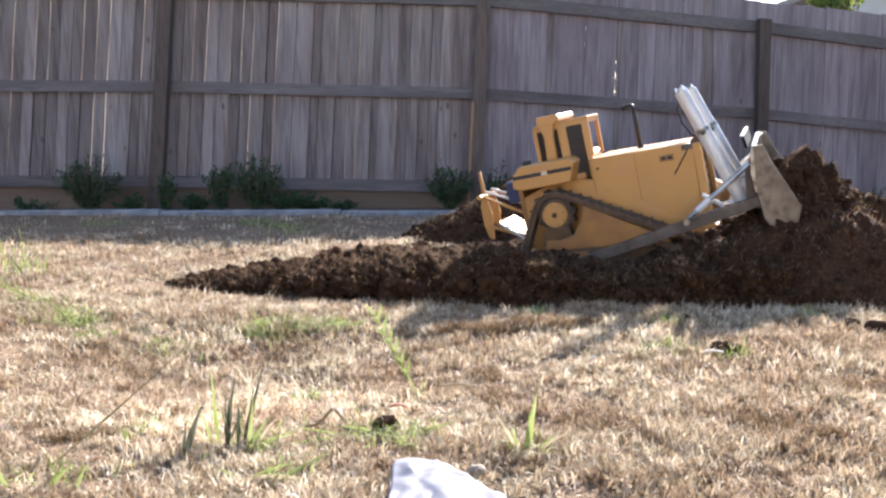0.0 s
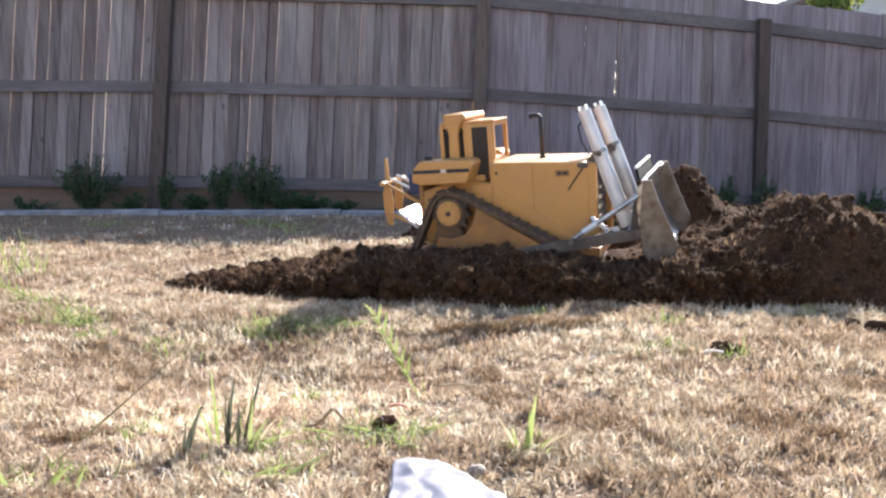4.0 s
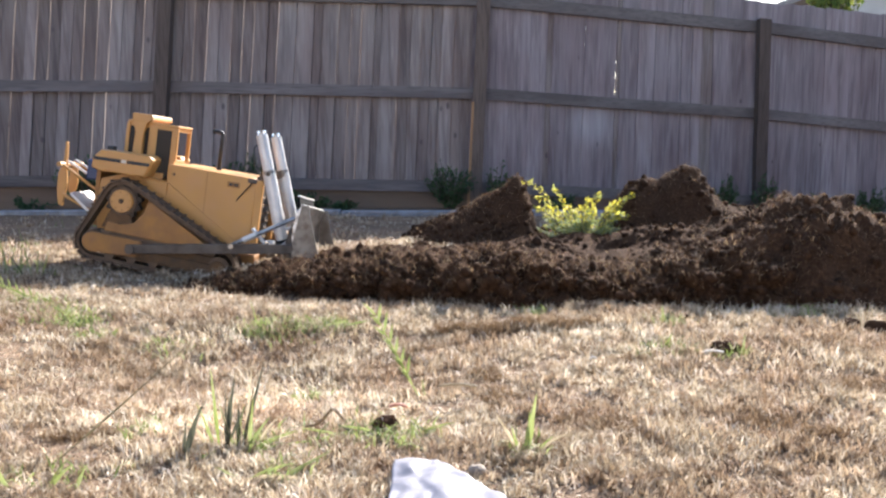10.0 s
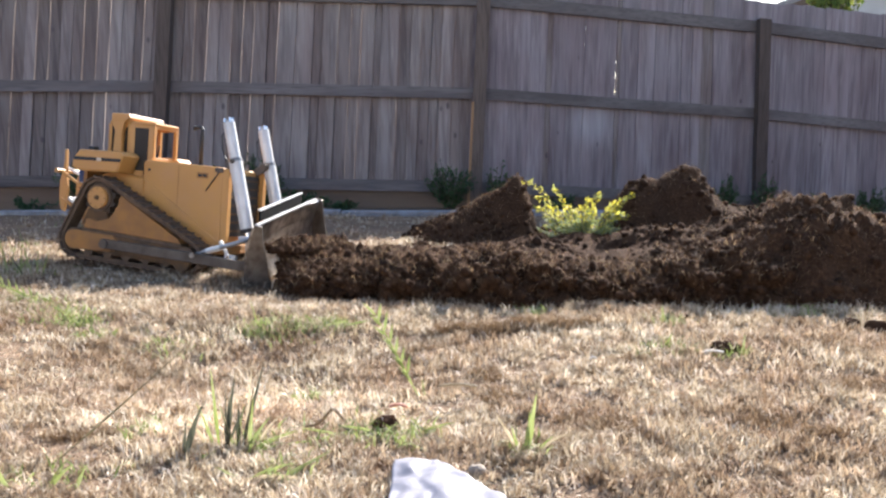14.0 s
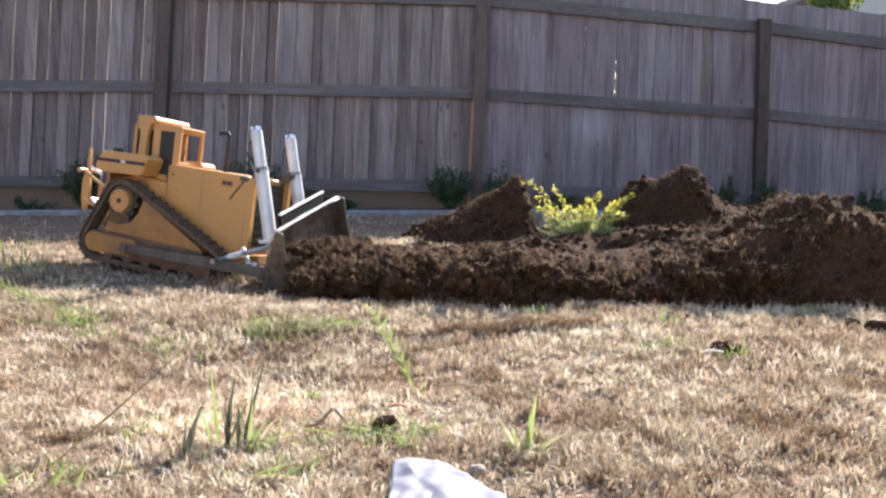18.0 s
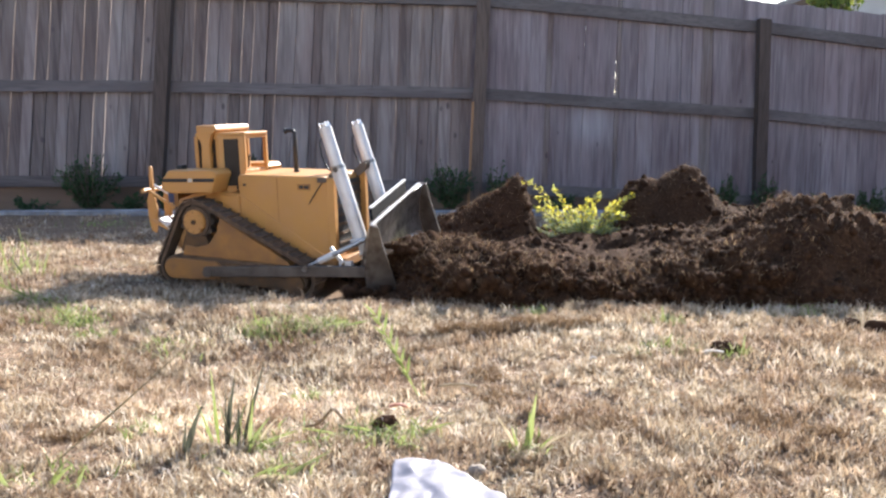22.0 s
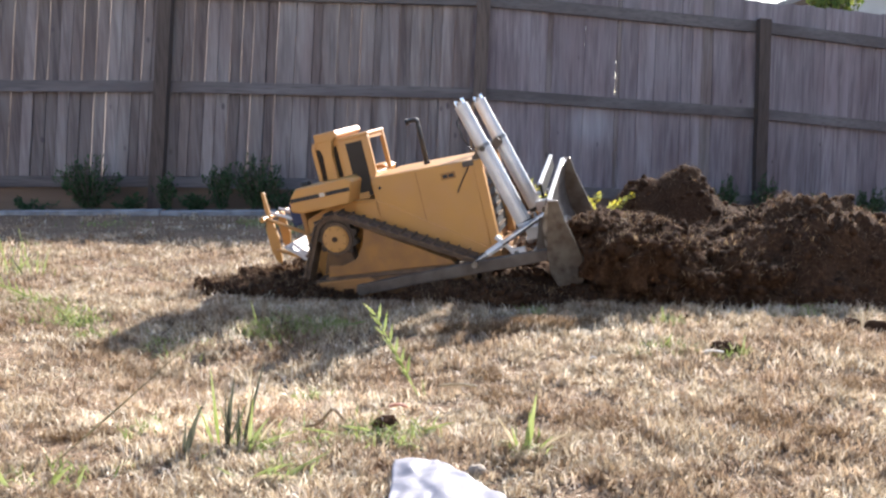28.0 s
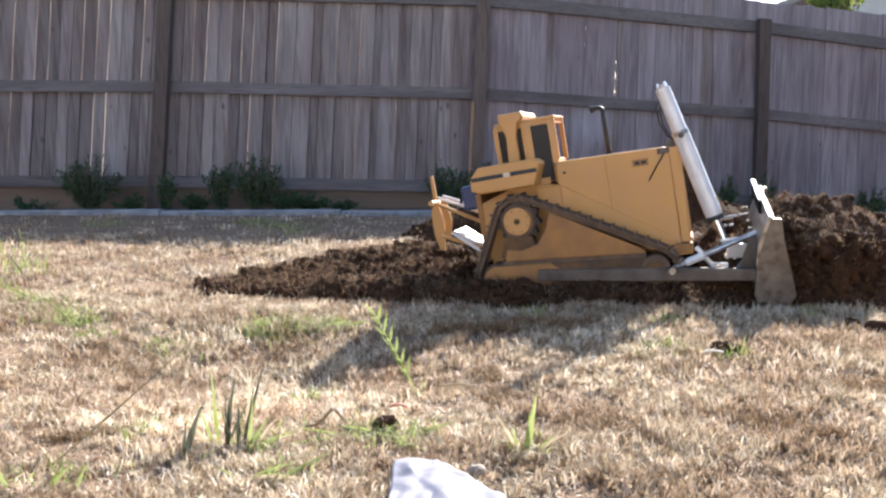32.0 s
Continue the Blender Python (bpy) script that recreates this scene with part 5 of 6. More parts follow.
M_LEAF_FRESH = leaf_mat("fresh_leaf", (0.22, 0.27, 0.07), (0.33, 0.37, 0.15))
M_LEAF_GREY = leaf_mat("grey_green_leaf", (0.06, 0.064, 0.045), (0.10, 0.105, 0.07))
M_STALK = leaf_mat("brown_stalk", (0.11, 0.085, 0.05), (0.16, 0.14, 0.07))
M_STRAWSTEM = leaf_mat("straw_brown_stem", (0.20, 0.145, 0.09), (0.28, 0.21, 0.13))
M_STONE = mat("tan_stone", (0.36, 0.295, 0.225), 0.8, second=(0.26, 0.21, 0.16), scale=60.0, bump=0.4)
M_CHIP = mat("reddish_wood", (0.55, 0.27, 0.19), 0.8, second=(0.42, 0.20, 0.14), scale=40.0)
M_LEAF_DRY = leaf_mat("dry_leaf", (0.52, 0.44, 0.30), (0.40, 0.32, 0.20))


def weed(x, y, leaves, label, category="weed"):
    """A weed: leaves as (dx, dy, rise, length, width, droop, material)."""
    root = tagged(new("weed"), label, category)
    root.location = (x, y, float(dip(x, y)))
    for ox, dx, dy, rise, length, width, droop, m in leaves:
        part("leaf", leaf_strip(bmesh.new(), (ox, 0, -0.005), (dx, dy, rise), length, width, droop), m, root)
    return root


F_, G_, D_ = M_LEAF_FRESH, M_LEAF_GREY, M_LEAF_DRY
weed(-0.421, 1.575, [(-0.012, -0.10, 0.1, 1, 0.165, 0.009, 0.25, F_), (0.0, 0.14, 0.0, 1, 0.150, 0.012, 0.1, G_), (0.004, 0.05, 0.0, 1, 0.11, 0.012, 0.2, G_), (0.03, 0.27, 0.1, 1, 0.180, 0.010, -0.1, G_), (0.040, 0.05, 0.1, 1, 0.170, 0.008, 0.9, D_),
                     (0.045, 0.12, -0.1, 1, 0.11, 0.009, 0.2, F_), (0.02, 0.20, -0.1, 1, 0.10, 0.006, 0.3, F_), (0.05, 0.9, 0.0, 0.5, 0.10, 0.011, 0.4, F_), (0.035, 0.16, 0.1, 1, 0.14, 0.007, 0.1, M_STALK), (0.012, -0.2, 0.0, 1, 0.12, 0.007, 0.2, D_),
                     (0.04, 0.5, 0.1, 0.8, 0.08, 0.009, 0.4, F_), (-0.03, -0.5, 0.0, 0.9, 0.09, 0.010, 0.7, D_), (0.06, 1.0, -0.2, 0.3, 0.12, 0.010, 0.2, F_), (0.0, 0.0, 0.1, 1, 0.13, 0.006, -0.2, G_), (0.018, -0.30, 0.0, 1, 0.10, 0.007, 0.2, F_),
                     (0.055, 0.5, 0.1, 0.9, 0.10, 0.006, 1.2, D_), (-0.02, -0.35, 0.1, 1, 0.10, 0.008, 0.4, F_), (0.0, 0.4, 0.2, 1, 0.11, 0.006, 0.5, G_), (0.025, 0.05, -0.1, 1, 0.10, 0.011, 0.1, G_)],
     "clump of grey-green grass leaves standing in the dry lawn")
weed(-0.482, 1.505, [(0.0, 0.10, 0.0, 1, 0.085, 0.008, 0.0, G_), (0.004, 0.24, 0.0, 1, 0.125, 0.014, 1.2, G_), (0.02, 0.9, 0.0, 0.5, 0.05, 0.006, 0.3, F_), (-0.01, -0.3, 0.1, 0.8, 0.05, 0.005, 0.4, D_)], "single bent grey-green grass leaf")
def sprig(x, y, way, length, label):
    """A leaning green stalk with short leaves on both sides of it."""
    rng = random.Random(5)
    root = weed(x, y, [(0.0, *way, length, 0.0075, -0.05, F_), (0.01, -0.1, 0.0, 1, 0.05, 0.008, 0.3, F_), (0.0, 0.3, 0.0, 1, 0.05, 0.007, 0.3, D_)], label)
    d = Vector(way).normalized()
    for k in range(13):
        f = 0.22 + 0.76 * k / 12
        s = 1 if k % 2 else -1
        lean = (d * 0.9 + Vector((s * 0.55, 0.15 * s, 0.25 + rng.uniform(-0.2, 0.2)))).normalized()
        at = d * length * f
        part("leaf", leaf_strip(bmesh.new(), at, lean, 0.030 + 0.012 * rng.random() + 0.012 * f, 0.0085, 0.3, 5), F_, root)


sprig(-0.053, 1.930, (-0.56, 0.2, 1), 0.225, "single long bright green weed stalk leaning over the lawn")
weed(0.154, 1.518, [(0.0, 0.16, 0.0, 1, 0.125, 0.015, -0.1, F_), (-0.006, -0.55, 0.0, 1, 0.10, 0.007, 0.2, D_), (0.004, 0.05, 0.1, 1, 0.09, 0.010, 0.1, F_), (-0.01, -0.25, 0.0, 1, 0.065, 0.008, 0.2, F_), (0.01, 0.7, 0.0, 0.8, 0.06, 0.007, 0.3, F_),
                    (0.02, 0.55, 0.0, 0.75, 0.115, 0.006, 2.6, D_)], "small tuft of bright green grass leaves")
weed(-0.30, 1.385, [(-0.055, 1.0, 0.0, 0.42, 0.125, 0.016, 1.1, D_), (-0.05, 0.9, 0.3, 0.5, 0.10, 0.012, 0.6, F_), (0.0, -0.9, 0.1, 0.15, 0.10, 0.014, 0.1, D_), (0.02, 0.8, -0.1, 0.28, 0.07, 0.012, 0.6, D_), (0.0, 0.75, 0.5, 0.35, 0.13, 0.010, 0.2, F_),
                    (-0.03, -0.6, 0.4, 0.2, 0.09, 0.010, 0.3, F_)], "flat-lying green and pale grass leaves")
weed(-0.717, 1.438, [(0.0, 0.78, 0.30, 0.66, 0.37, 0.0042, -0.1, M_STALK), (0.10, 0.7, 0.1, 0.0, 0.05, 0.010, 0.5, F_)], "long thin dry grass stalk")
weed(-0.70, 1.36, [(-0.03, -0.5, 0.0, 1, 0.07, 0.012, 0.3, F_), (0.03, 0.5, 0.0, 0.6, 0.07, 0.010, 0.5, F_), (0.08, 0.3, 0.2, 0.9, 0.05, 0.008, 0.5, F_)], "small bright green grass tuft")
weed(-0.20, 1.62, [(-0.08, -0.6, 0.1, 0.25, 0.08, 0.009, 0.2, D_), (-0.02, 0.7, 0.1, 0.30, 0.07, 0.008, 0.9, D_), (0.0, 1, 0.1, 0.36, 0.10, 0.012, 0.5, F_),
                   (0.02, -1, 0.15, 0.36, 0.11, 0.012, 0.5, F_), (0.08, 1, -0.1, 0.38, 0.08, 0.010, 0.5, F_), (0.05, -0.4, 0.2, 0.2, 0.08, 0.010, 0.3, G_)], "low creeping patch of green grass leaves")
weed(-0.497, 2.646, [(0.0, -0.8, 0.2, 0.25, 0.11, 0.012, 0.2, F_), (0.02, 0.9, 0.2, 0.2, 0.13, 0.014, 0.3, F_), (0.05, 0.9, -0.1, 0.25, 0.13, 0.014, 0.2, F_),
                   (-0.02, 0.1, 0.0, 1, 0.06, 0.008, 0.2, G_), (-0.06, -0.5, -0.2, 0.5, 0.07, 0.010, 0.3, F_), (0.12, 0.8, 0.0, 0.3, 0.07, 0.012, 0.1, F_), (-0.04, -0.3, 0.1, 1.0, 0.05, 0.008, 0.2, G_)],
     "low spreading green crabgrass in the dry lawn")
weed(-1.80, 3.50, [(-0.02, -0.15, 0.0, 1, 0.22, 0.008, 0.1, F_), (0.03, 0.1, 0.0, 1, 0.17, 0.008, 0.1, F_), (0.08, -0.2, 0.0, 1, 0.24, 0.007, 0.2, F_), (0.12, 0.3, 0.0, 1, 0.15, 0.007, 0.3, F_), (-0.05, 0.2, 0.0, 1, 0.19, 0.007, 0.2, D_),
                   (0.10, 0.1, 0.0, 1, 0.12, 0.009, 0.4, F_), (0.0, 0.6, 0.0, 0.8, 0.14, 0.010, 0.5, F_), (0.05, -0.5, 0.0, 0.9, 0.13, 0.009, 0.5, G_)], "tall pale green weed stalks in the dry lawn")
weed(-0.267, 1.731, [(0.0, 0.75, 0.0, 0.22, 0.030, 0.007, 0.0, G_), (0.026, 0.55, 0.0, 0.75, 0.032, 0.007, 0.1, G_), (0.050, 0.75, 0.0, 0.55, 0.050, 0.006, 2.4, D_), (0.0, -0.6, 0.2, 0.3, 0.04, 0.006, 0.2, F_)], "bent dark grass stem lying in the lawn")
weed(-0.586, 2.650, [(0.0, -0.28, 0.0, 1, 0.11, 0.005, 0.0, F_), (0.02, 0.5, 0.0, 0.8, 0.07, 0.006, 0.9, F_), (0.03, 0.9, 0.1, 0.5, 0.09, 0.007, 0.6, G_)], "thin curling pale green weed stem")
sprig(-1.39, 2.93, (-0.92, 0.0, 0.42), 0.21, "pale green leafy weed stalk lying over in the dry lawn")
weed(-1.424, 2.90, [(0.0, -0.85, 0.0, 0.55, 0.15, 0.006, 0.1, F_), (0.0, 0.3, 0.0, 1, 0.06, 0.008, 0.3, F_), (0.02, 0.6, 0.0, 0.6, 0.06, 0.008, 0.3, F_), (-0.03, -0.2, 0.0, 1, 0.05, 0.008, 0.4, G_)], "thin pale green weed with a leaning stem")
weed(-1.95, 3.75, [(0.0, -0.2, 0.0, 1, 0.16, 0.007, 0.1, F_), (0.02, 0.15, 0.0, 1, 0.11, 0.007, 0.1, F_), (-0.03, -0.1, 0.0, 1, 0.20, 0.006, 0.0, F_), (0.05, 0.4, 0.0, 1, 0.08, 0.006, 0.2, F_)], "thin upright green weed stalks")
weed(0.691, 2.60, [(0.0, -0.1, 0.0, 1, 0.06, 0.009, 0.2, F_), (0.01, 0.2, 0.0, 1, 0.05, 0.008, 0.2, G_), (0.02, 0.6, 0.0, 0.4, 0.05, 0.008, 0.2, F_)], "small green weed beside the soil bank")
weed(0.60, 2.25, [(0.0, -0.8, 0.2, 0.4, 0.07, 0.011, 0.3, F_), (0.0, 0.3, 0.0, 0.8, 0.06, 0.012, 0.5, F_), (0.03, 0.8, 0.1, 0.3, 0.07, 0.010, 0.4, F_), (-0.03, -0.3, -0.2, 0.4, 0.06, 0.010, 0.4, G_), (0.05, 0.5, -0.3, 0.2, 0.06, 0.010, 0.3, F_)], "low yellow-green weed in the lawn")
weed(0.785, 2.17, [(0.0, 0.1, 0.0, 1, 0.075, 0.009, 0.1, F_), (0.01, -0.15, 0.0, 1, 0.05, 0.008, 0.1, F_), (0.0, 0.4, 0.0, 0.8, 0.05, 0.008, 0.3, F_)], "small upright green weed")
weed(1.20, 2.78, [(0.0, -0.7, 0.0, 0.3, 0.07, 0.009, 0.2, F_), (0.05, 0.8, 0.0, 0.3, 0.07, 0.009, 0.2, F_), (0.1, 0.2, 0.0, 0.6, 0.05, 0.009, 0.2, F_)], "low green grass at the soil's edge")


weed(-0.425, 2.624, [(-0.06, -0.9, 0.1, 0.40, 0.11, 0.014, 0.4, F_), (0.0, 1.0, 0.1, 0.40, 0.14, 0.015, 0.4, F_), (0.06, 1.0, 0.0, 0.42, 0.14, 0.014, 0.4, F_), (0.02, 0.5, 0.2, 0.6, 0.07, 0.010, 0.5, F_), (-0.10, -0.4, 0.1, 0.6, 0.07, 0.010, 0.5, F_), (0.10, 0.9, 0.2, 0.3, 0.08, 0.012, 0.2, F_)],
     "bright green crabgrass lying flat in the dry lawn")
weed(-0.06, 1.63, [(-0.05, -1.0, 0.0, 0.38, 0.10, 0.010, 0.5, F_), (0.0, 0.9, 0.1, 0.42, 0.09, 0.010, 0.5, F_), (0.04, -0.6, 0.2, 0.4, 0.06, 0.009, 0.4, G_), (-0.08, 0.8, -0.1, 0.25, 0.09, 0.010, 0.3, F_)], "low green creeping grass beside a dark clod")


def twig(x, y, z, rz, length, m, label):
    ob = part("twig", tube([(-length / 2, 0, 0), (0, 0.004, 0.004), (length / 2, 0, 0)], 0.0034, 6), m)
    ob.matrix_basis = pose(x, y, z, 0, 0, rz)
    return tagged(ob, label, "twig")


tagged(part("bent_stem", tube([(-0.276, 1.633, 0.014), (-0.255, 1.628, 0.018), (-0.238, 1.623, 0.032), (-0.220, 1.618, 0.055), (-0.211, 1.616, 0.052), (-0.196, 1.614, 0.034)], 0.0030, 6), M_STRAWSTEM), "bent brown stem lying over the dry lawn", "stem")
twig(0.700, 2.145, 0.030, 4, 0.06, M_GREY, "pale short stick lying on the dry grass")
twig(0.379, 2.075, 0.032, 20, 0.02, M_GREY, "pale chip of wood on the dry grass")
twig(-0.0925, 1.69, 0.036, -8, 0.038, M_CHIP, "reddish chip of wood on the dry grass")
twig(0.0335, 1.83, 0.036, -5, 0.085, M_LEAF_DRY, "pale dry stick lying on the grass")
for cx, cy, s, seed in ((0.765, 2.24, 0.032, 71), (0.80, 2.34, 0.016, 72), (0.76, 2.62, 0.020, 73), (1.31, 2.50, 0.030, 74), (1.26, 2.56, 0.022, 75), (-0.115, 1.655, 0.022, 76)):
    ob = new("soil_clod", lump("soil_clod", (s * 1.3, s, s * 0.9), seed, M_CLOD, 0.3, 3))
    ob.location = (cx, cy, 0.008)
    tagged(ob, "single dark clod of soil on the dry grass", "clod", "loose clods")


stone = tagged(new("stone", lump("stone", (0.017, 0.014, 0.012), 79, M_STONE, 0.18, 3)), "small tan stone beside the plastic sheet", "stone")
stone.location = (0.060, 1.425, 0.006)


def plastic_sheet():
    """A crumpled white sheet lying on the grass."""
    xs, ys = np.linspace(-0.088, 0.100, 42), np.linspace(0.0, 1.0, 42)
    X, W = np.meshgrid(xs, ys, indexing="ij")
    u = (X + 0.088) / 0.188
    Yc = 1.16 + W * (1.452 - 1.16 - 0.155 * np.clip((u - 0.40) / 0.60, 0, 1) + 0.006 * lattice_noise(X, X * 0.0, 30.0, 95, 3))
    ridge = np.abs(lattice_noise(X + Yc * 0.5, Yc - X * 0.3, 6.5, 91, 2))
    Z = 0.014 + 0.016 * ridge * np.sin(np.pi * np.clip(u, 0.08, 0.92)) * (1 - 0.6 * W ** 4) + 0.011 * np.abs(lattice_noise(X + Yc * 0.6, Yc - X, 15.0, 93, 2))
    for ang, at, deep in ((0.5, 0.62, 0.003), (1.9, 1.18, 0.004), (1.2, 1.30, 0.003), (2.6, 0.64, 0.003)):
        Z = Z + deep * np.exp(-np.abs(X * math.cos(ang) + Yc * math.sin(ang) - at) / 0.010)
    Y = Yc
    n, m = X.shape
    v = np.stack([X + 0.003 * lattice_noise(X, Y, 20.0, 92, 2), Yc, Z], -1).reshape(-1, 3)
    i = (np.arange(n - 1)[:, None] * m + np.arange(m - 1)[None]).ravel()
    ob = new("plastic_sheet", mesh_of("plastic_sheet", v.tolist(), np.stack([i, i + m, i + m + 1, i + 1], 1).tolist(), M_WHITE, True))
    md = ob.modifiers.new("thick", "SOLIDIFY")
    md.thickness = 0.0015
    tagged(ob, "crumpled white plastic sheet lying on the dry grass", "plastic sheet")


plastic_sheet()


# ---- shrubs ----
def leaves_mesh(name, pts, ways, size, rng, material, slim=0.45):
    """Many small leaves, each a bent two-faced blade at a point, along a way."""
    k = len(pts)
    ways = ways / np.maximum(1e-6, np.linalg.norm(ways, axis=1))[:, None]
    rnd = rng.normal(size=(k, 3))
    side = np.cross(ways, rnd)
    side /= np.maximum(1e-6, np.linalg.norm(side, axis=1))[:, None]
    nrm = np.cross(ways, side)
    s = rng.uniform(size[0], size[1], k)[:, None]
    mid = pts + ways * s * 0.5 + nrm * s * 0.10
    tip = pts + ways * s
    v = np.stack([pts, mid - side * s * slim * 0.5, mid + side * s * slim * 0.5, tip], 1).reshape(-1, 3)
    i = np.arange(k)[:, None] * 4
    tris = np.concatenate([i + [[0, 2, 1]], i + [[1, 2, 3]]])
    return blade_mesh(name, v, np.zeros((0, 4), int), tris, material)


def shrub(x, y, z, width, height, stems, leaf, per, material, seed, label, upright=0.6, name="shrub", slim=0.45):
    rng = np.random.default_rng(seed)
    root = tagged(new(name), label, "shrub")
    root.location = (x, y, z)
    pts, ways = [], []
    bm = bmesh.new()
    for k in range(stems):
        a = rng.uniform(0, math.tau)
        reach = rng.uniform(0.1, 1.0) ** 0.7 * width / 2
        h = height * rng.uniform(0.55, 1.0) * (1.0 - 0.35 * (reach / (width / 2)) ** 2)
        line = []
        for i in range(6):
            f = i / 5
            line.append(Vector((math.cos(a) * reach * f ** (0.7 + upright), math.sin(a) * reach * 0.7 * f ** (0.7 + upright), h * f)))
        tube(line, 0.0022 + 0.002 * height, 4, bm)
        for j in range(per):
            f = rng.uniform(0.10, 1.0)
            q = min(4, int(f * 5))
            p = line[q].lerp(line[q + 1], f * 5 - q)
            d = (line[q + 1] - line[q]).normalized()
            w = np.array(d) * 0.9 + rng.normal(size=3) * 0.55
            pts.append(np.array(p) + rng.normal(size=3) * width * 0.02)
            ways.append(w)
    part("stem", bm, M_BARK, root)
    lf = new("foliage", leaves_mesh("foliage", np.array(pts), np.array(ways), leaf, rng, material, slim))
    lf.parent = root
    tagged(lf, kind="stuff")
    return root


def golden_shrub(x, y, z):
    """Arching sprays: golden along their upper half, pale green and white-edged low down."""
    rng = np.random.default_rng(301)
    root = tagged(new("shrub"), "small golden-leaved garden shrub standing between the soil heaps", "shrub")
    root.location = (x, y, z)
    gold, pale = ([], []), ([], [])
    bm = bmesh.new()
    sprays = [(-0.33, 0.36, 0.0), (-0.25, 0.26, 0.1), (-0.165, 0.31, 0.05), (-0.09, 0.22, -0.05), (0.02, 0.26, 0.0), (0.09, 0.285, 0.06), (0.17, 0.24, -0.04), (0.215, 0.25, 0.0), (0.275, 0.275, 0.05)]
    sprays += [(rng.uniform(-0.27, 0.24), rng.uniform(0.08, 0.225), rng.uniform(-0.16, 0.16)) for k in range(48)]
    for reach, h, back in sprays:
        foot = Vector((reach * 0.35, back * 0.4, 0.0))
        line = [foot.lerp(Vector((reach, back, 0)), (i / 6) ** 1.35) + Vector((0, 0, h * (1 - (1 - i / 6) ** 1.7))) for i in range(7)]
        tube(line, 0.0024, 4, bm)
        for j in range(84):
            f = rng.uniform(0.15, 1.0) ** 0.8
            q = min(5, int(f * 6))
            p = line[q].lerp(line[q + 1], f * 6 - q)
            w = np.array((line[q + 1] - line[q]).normalized()) * 0.9 + rng.normal(size=3) * 0.6
            here = gold if p.z > 0.150 + rng.normal(0, 0.045) else pale
            here[0].append(np.array(p) + rng.normal(size=3) * 0.006)
            here[1].append(w)
    part("stem", bm, M_BARK, root)
    for name, (pts, ways), size, m in (("foliage", gold, (0.012, 0.029), M_GOLD), ("low_foliage", pale, (0.013, 0.032), M_PALELEAF)):
        lf = new(name, leaves_mesh(name, np.array(pts), np.array(ways), size, rng, m, 0.30))
        lf.parent = root
        tagged(lf, kind="stuff")


golden_shrub(0.770, 4.62, -0.03)
for k, (x, w, h, st) in enumerate(((-2.64, 0.42, 0.40, 34), (-2.07, 0.16, 0.28, 14), (-1.66, 0.24, 0.36, 18), (-1.40, 0.36, 0.42, 30), (-1.02, 0.30, 0.13, 16), (0.05, 0.34, 0.36, 26),
                                   (0.42, 0.18, 0.34, 12), (2.28, 0.20, 0.30, 14), (2.62, 0.18, 0.33, 12), (3.60, 0.34, 0.26, 18), (-3.12, 0.45, 0.09, 6), (-0.75, 0.2, 0.07, 8), (-1.2, 0.3, 0.18, 10), (-1.85, 0.3, 0.12, 10), (-2.35, 0.25, 0.12, 8), (0.9, 0.3, 0.14, 10), (1.6, 0.3, 0.16, 10), (3.0, 0.3, 0.2, 10))):
    at = spread(Vector((x, float(fence_y(x)) - 0.28, min(0.0, float(fence_drop(x))) * 0.7)))
    shrub(at.x, at.y, at.z, w * 1.32, h * 1.26, st * 2, (0.018, 0.044), 34, M_WEED, 310 + k, "dark green leafy weeds growing along the fence", 0.3, "weed_bush")


# ---- beyond the fence ----
def tree(x, y, seed):
    rng = np.random.default_rng(seed)
    root = tagged(new("tree"), "leafy garden tree behind the fence", "tree")
    root.location = (x, y, -0.3)
    bm = tube([(0, 0, 0), (0.05, 0, 1.1), (0.0, 0.05, 2.2), (0.1, 0, 3.4)], 0.10, 8)
    part("trunk", bm, M_BARK, root)
    pts, ways = [], []
    for k in range(16):
        a, z = k * 2.4, 1.7 + 0.13 * k
        reach = rng.uniform(0.25, 0.48) * (1.0 - 0.03 * k)
        end = Vector((math.cos(a) * reach, math.sin(a) * reach, z + 0.7 + rng.uniform(-0.2, 0.3)))
        part("limb", tube([(0, 0, z), tuple(Vector((0, 0, z)).lerp(end, 0.5) + Vector((0, 0, 0.1))), tuple(end)], 0.025, 6), M_BARK, root)
        for j in range(150):
            p = Vector((0, 0, z)).lerp(end, rng.uniform(0.35, 1.1)) + Vector(rng.normal(0, 0.09, 3))
            pts.append(np.array(p))
            ways.append(rng.normal(size=3) + np.array([0, 0, -0.3]))
    cr = new("crown", leaves_mesh("crown", np.array(pts), np.array(ways), (0.07, 0.14), rng, M_LEAF, 0.6))
    cr.parent = root
    tagged(cr, kind="stuff")


tree(6.05, 13.6, 401)


def house():
    root = tagged(new("house"), "pale grey stucco neighbour's house behind the fence", "house")
    root.location = (11.4, 20.0, -0.4)
    part("wall", box(-1.9, 8, 0, 6, 0, 4.4, 0.02), M_STUCCO, root, "pale grey stucco wall")
    part("roof", slab([(-2.4, 4.4), (3.05, 6.6), (8.5, 4.4), (8.5, 4.25), (-2.4, 4.25)], -0.5, 6.5), M_ROOF, root, "grey shingle roof")
    w = part("window", box(1.2, 2.6, -0.03, 0.02, 1.2, 2.4), M_DARKPANE, root)
    part("frame", box(1.1, 2.7, -0.02, 0.0, 1.1, 1.2), M_GREY, w)


house()


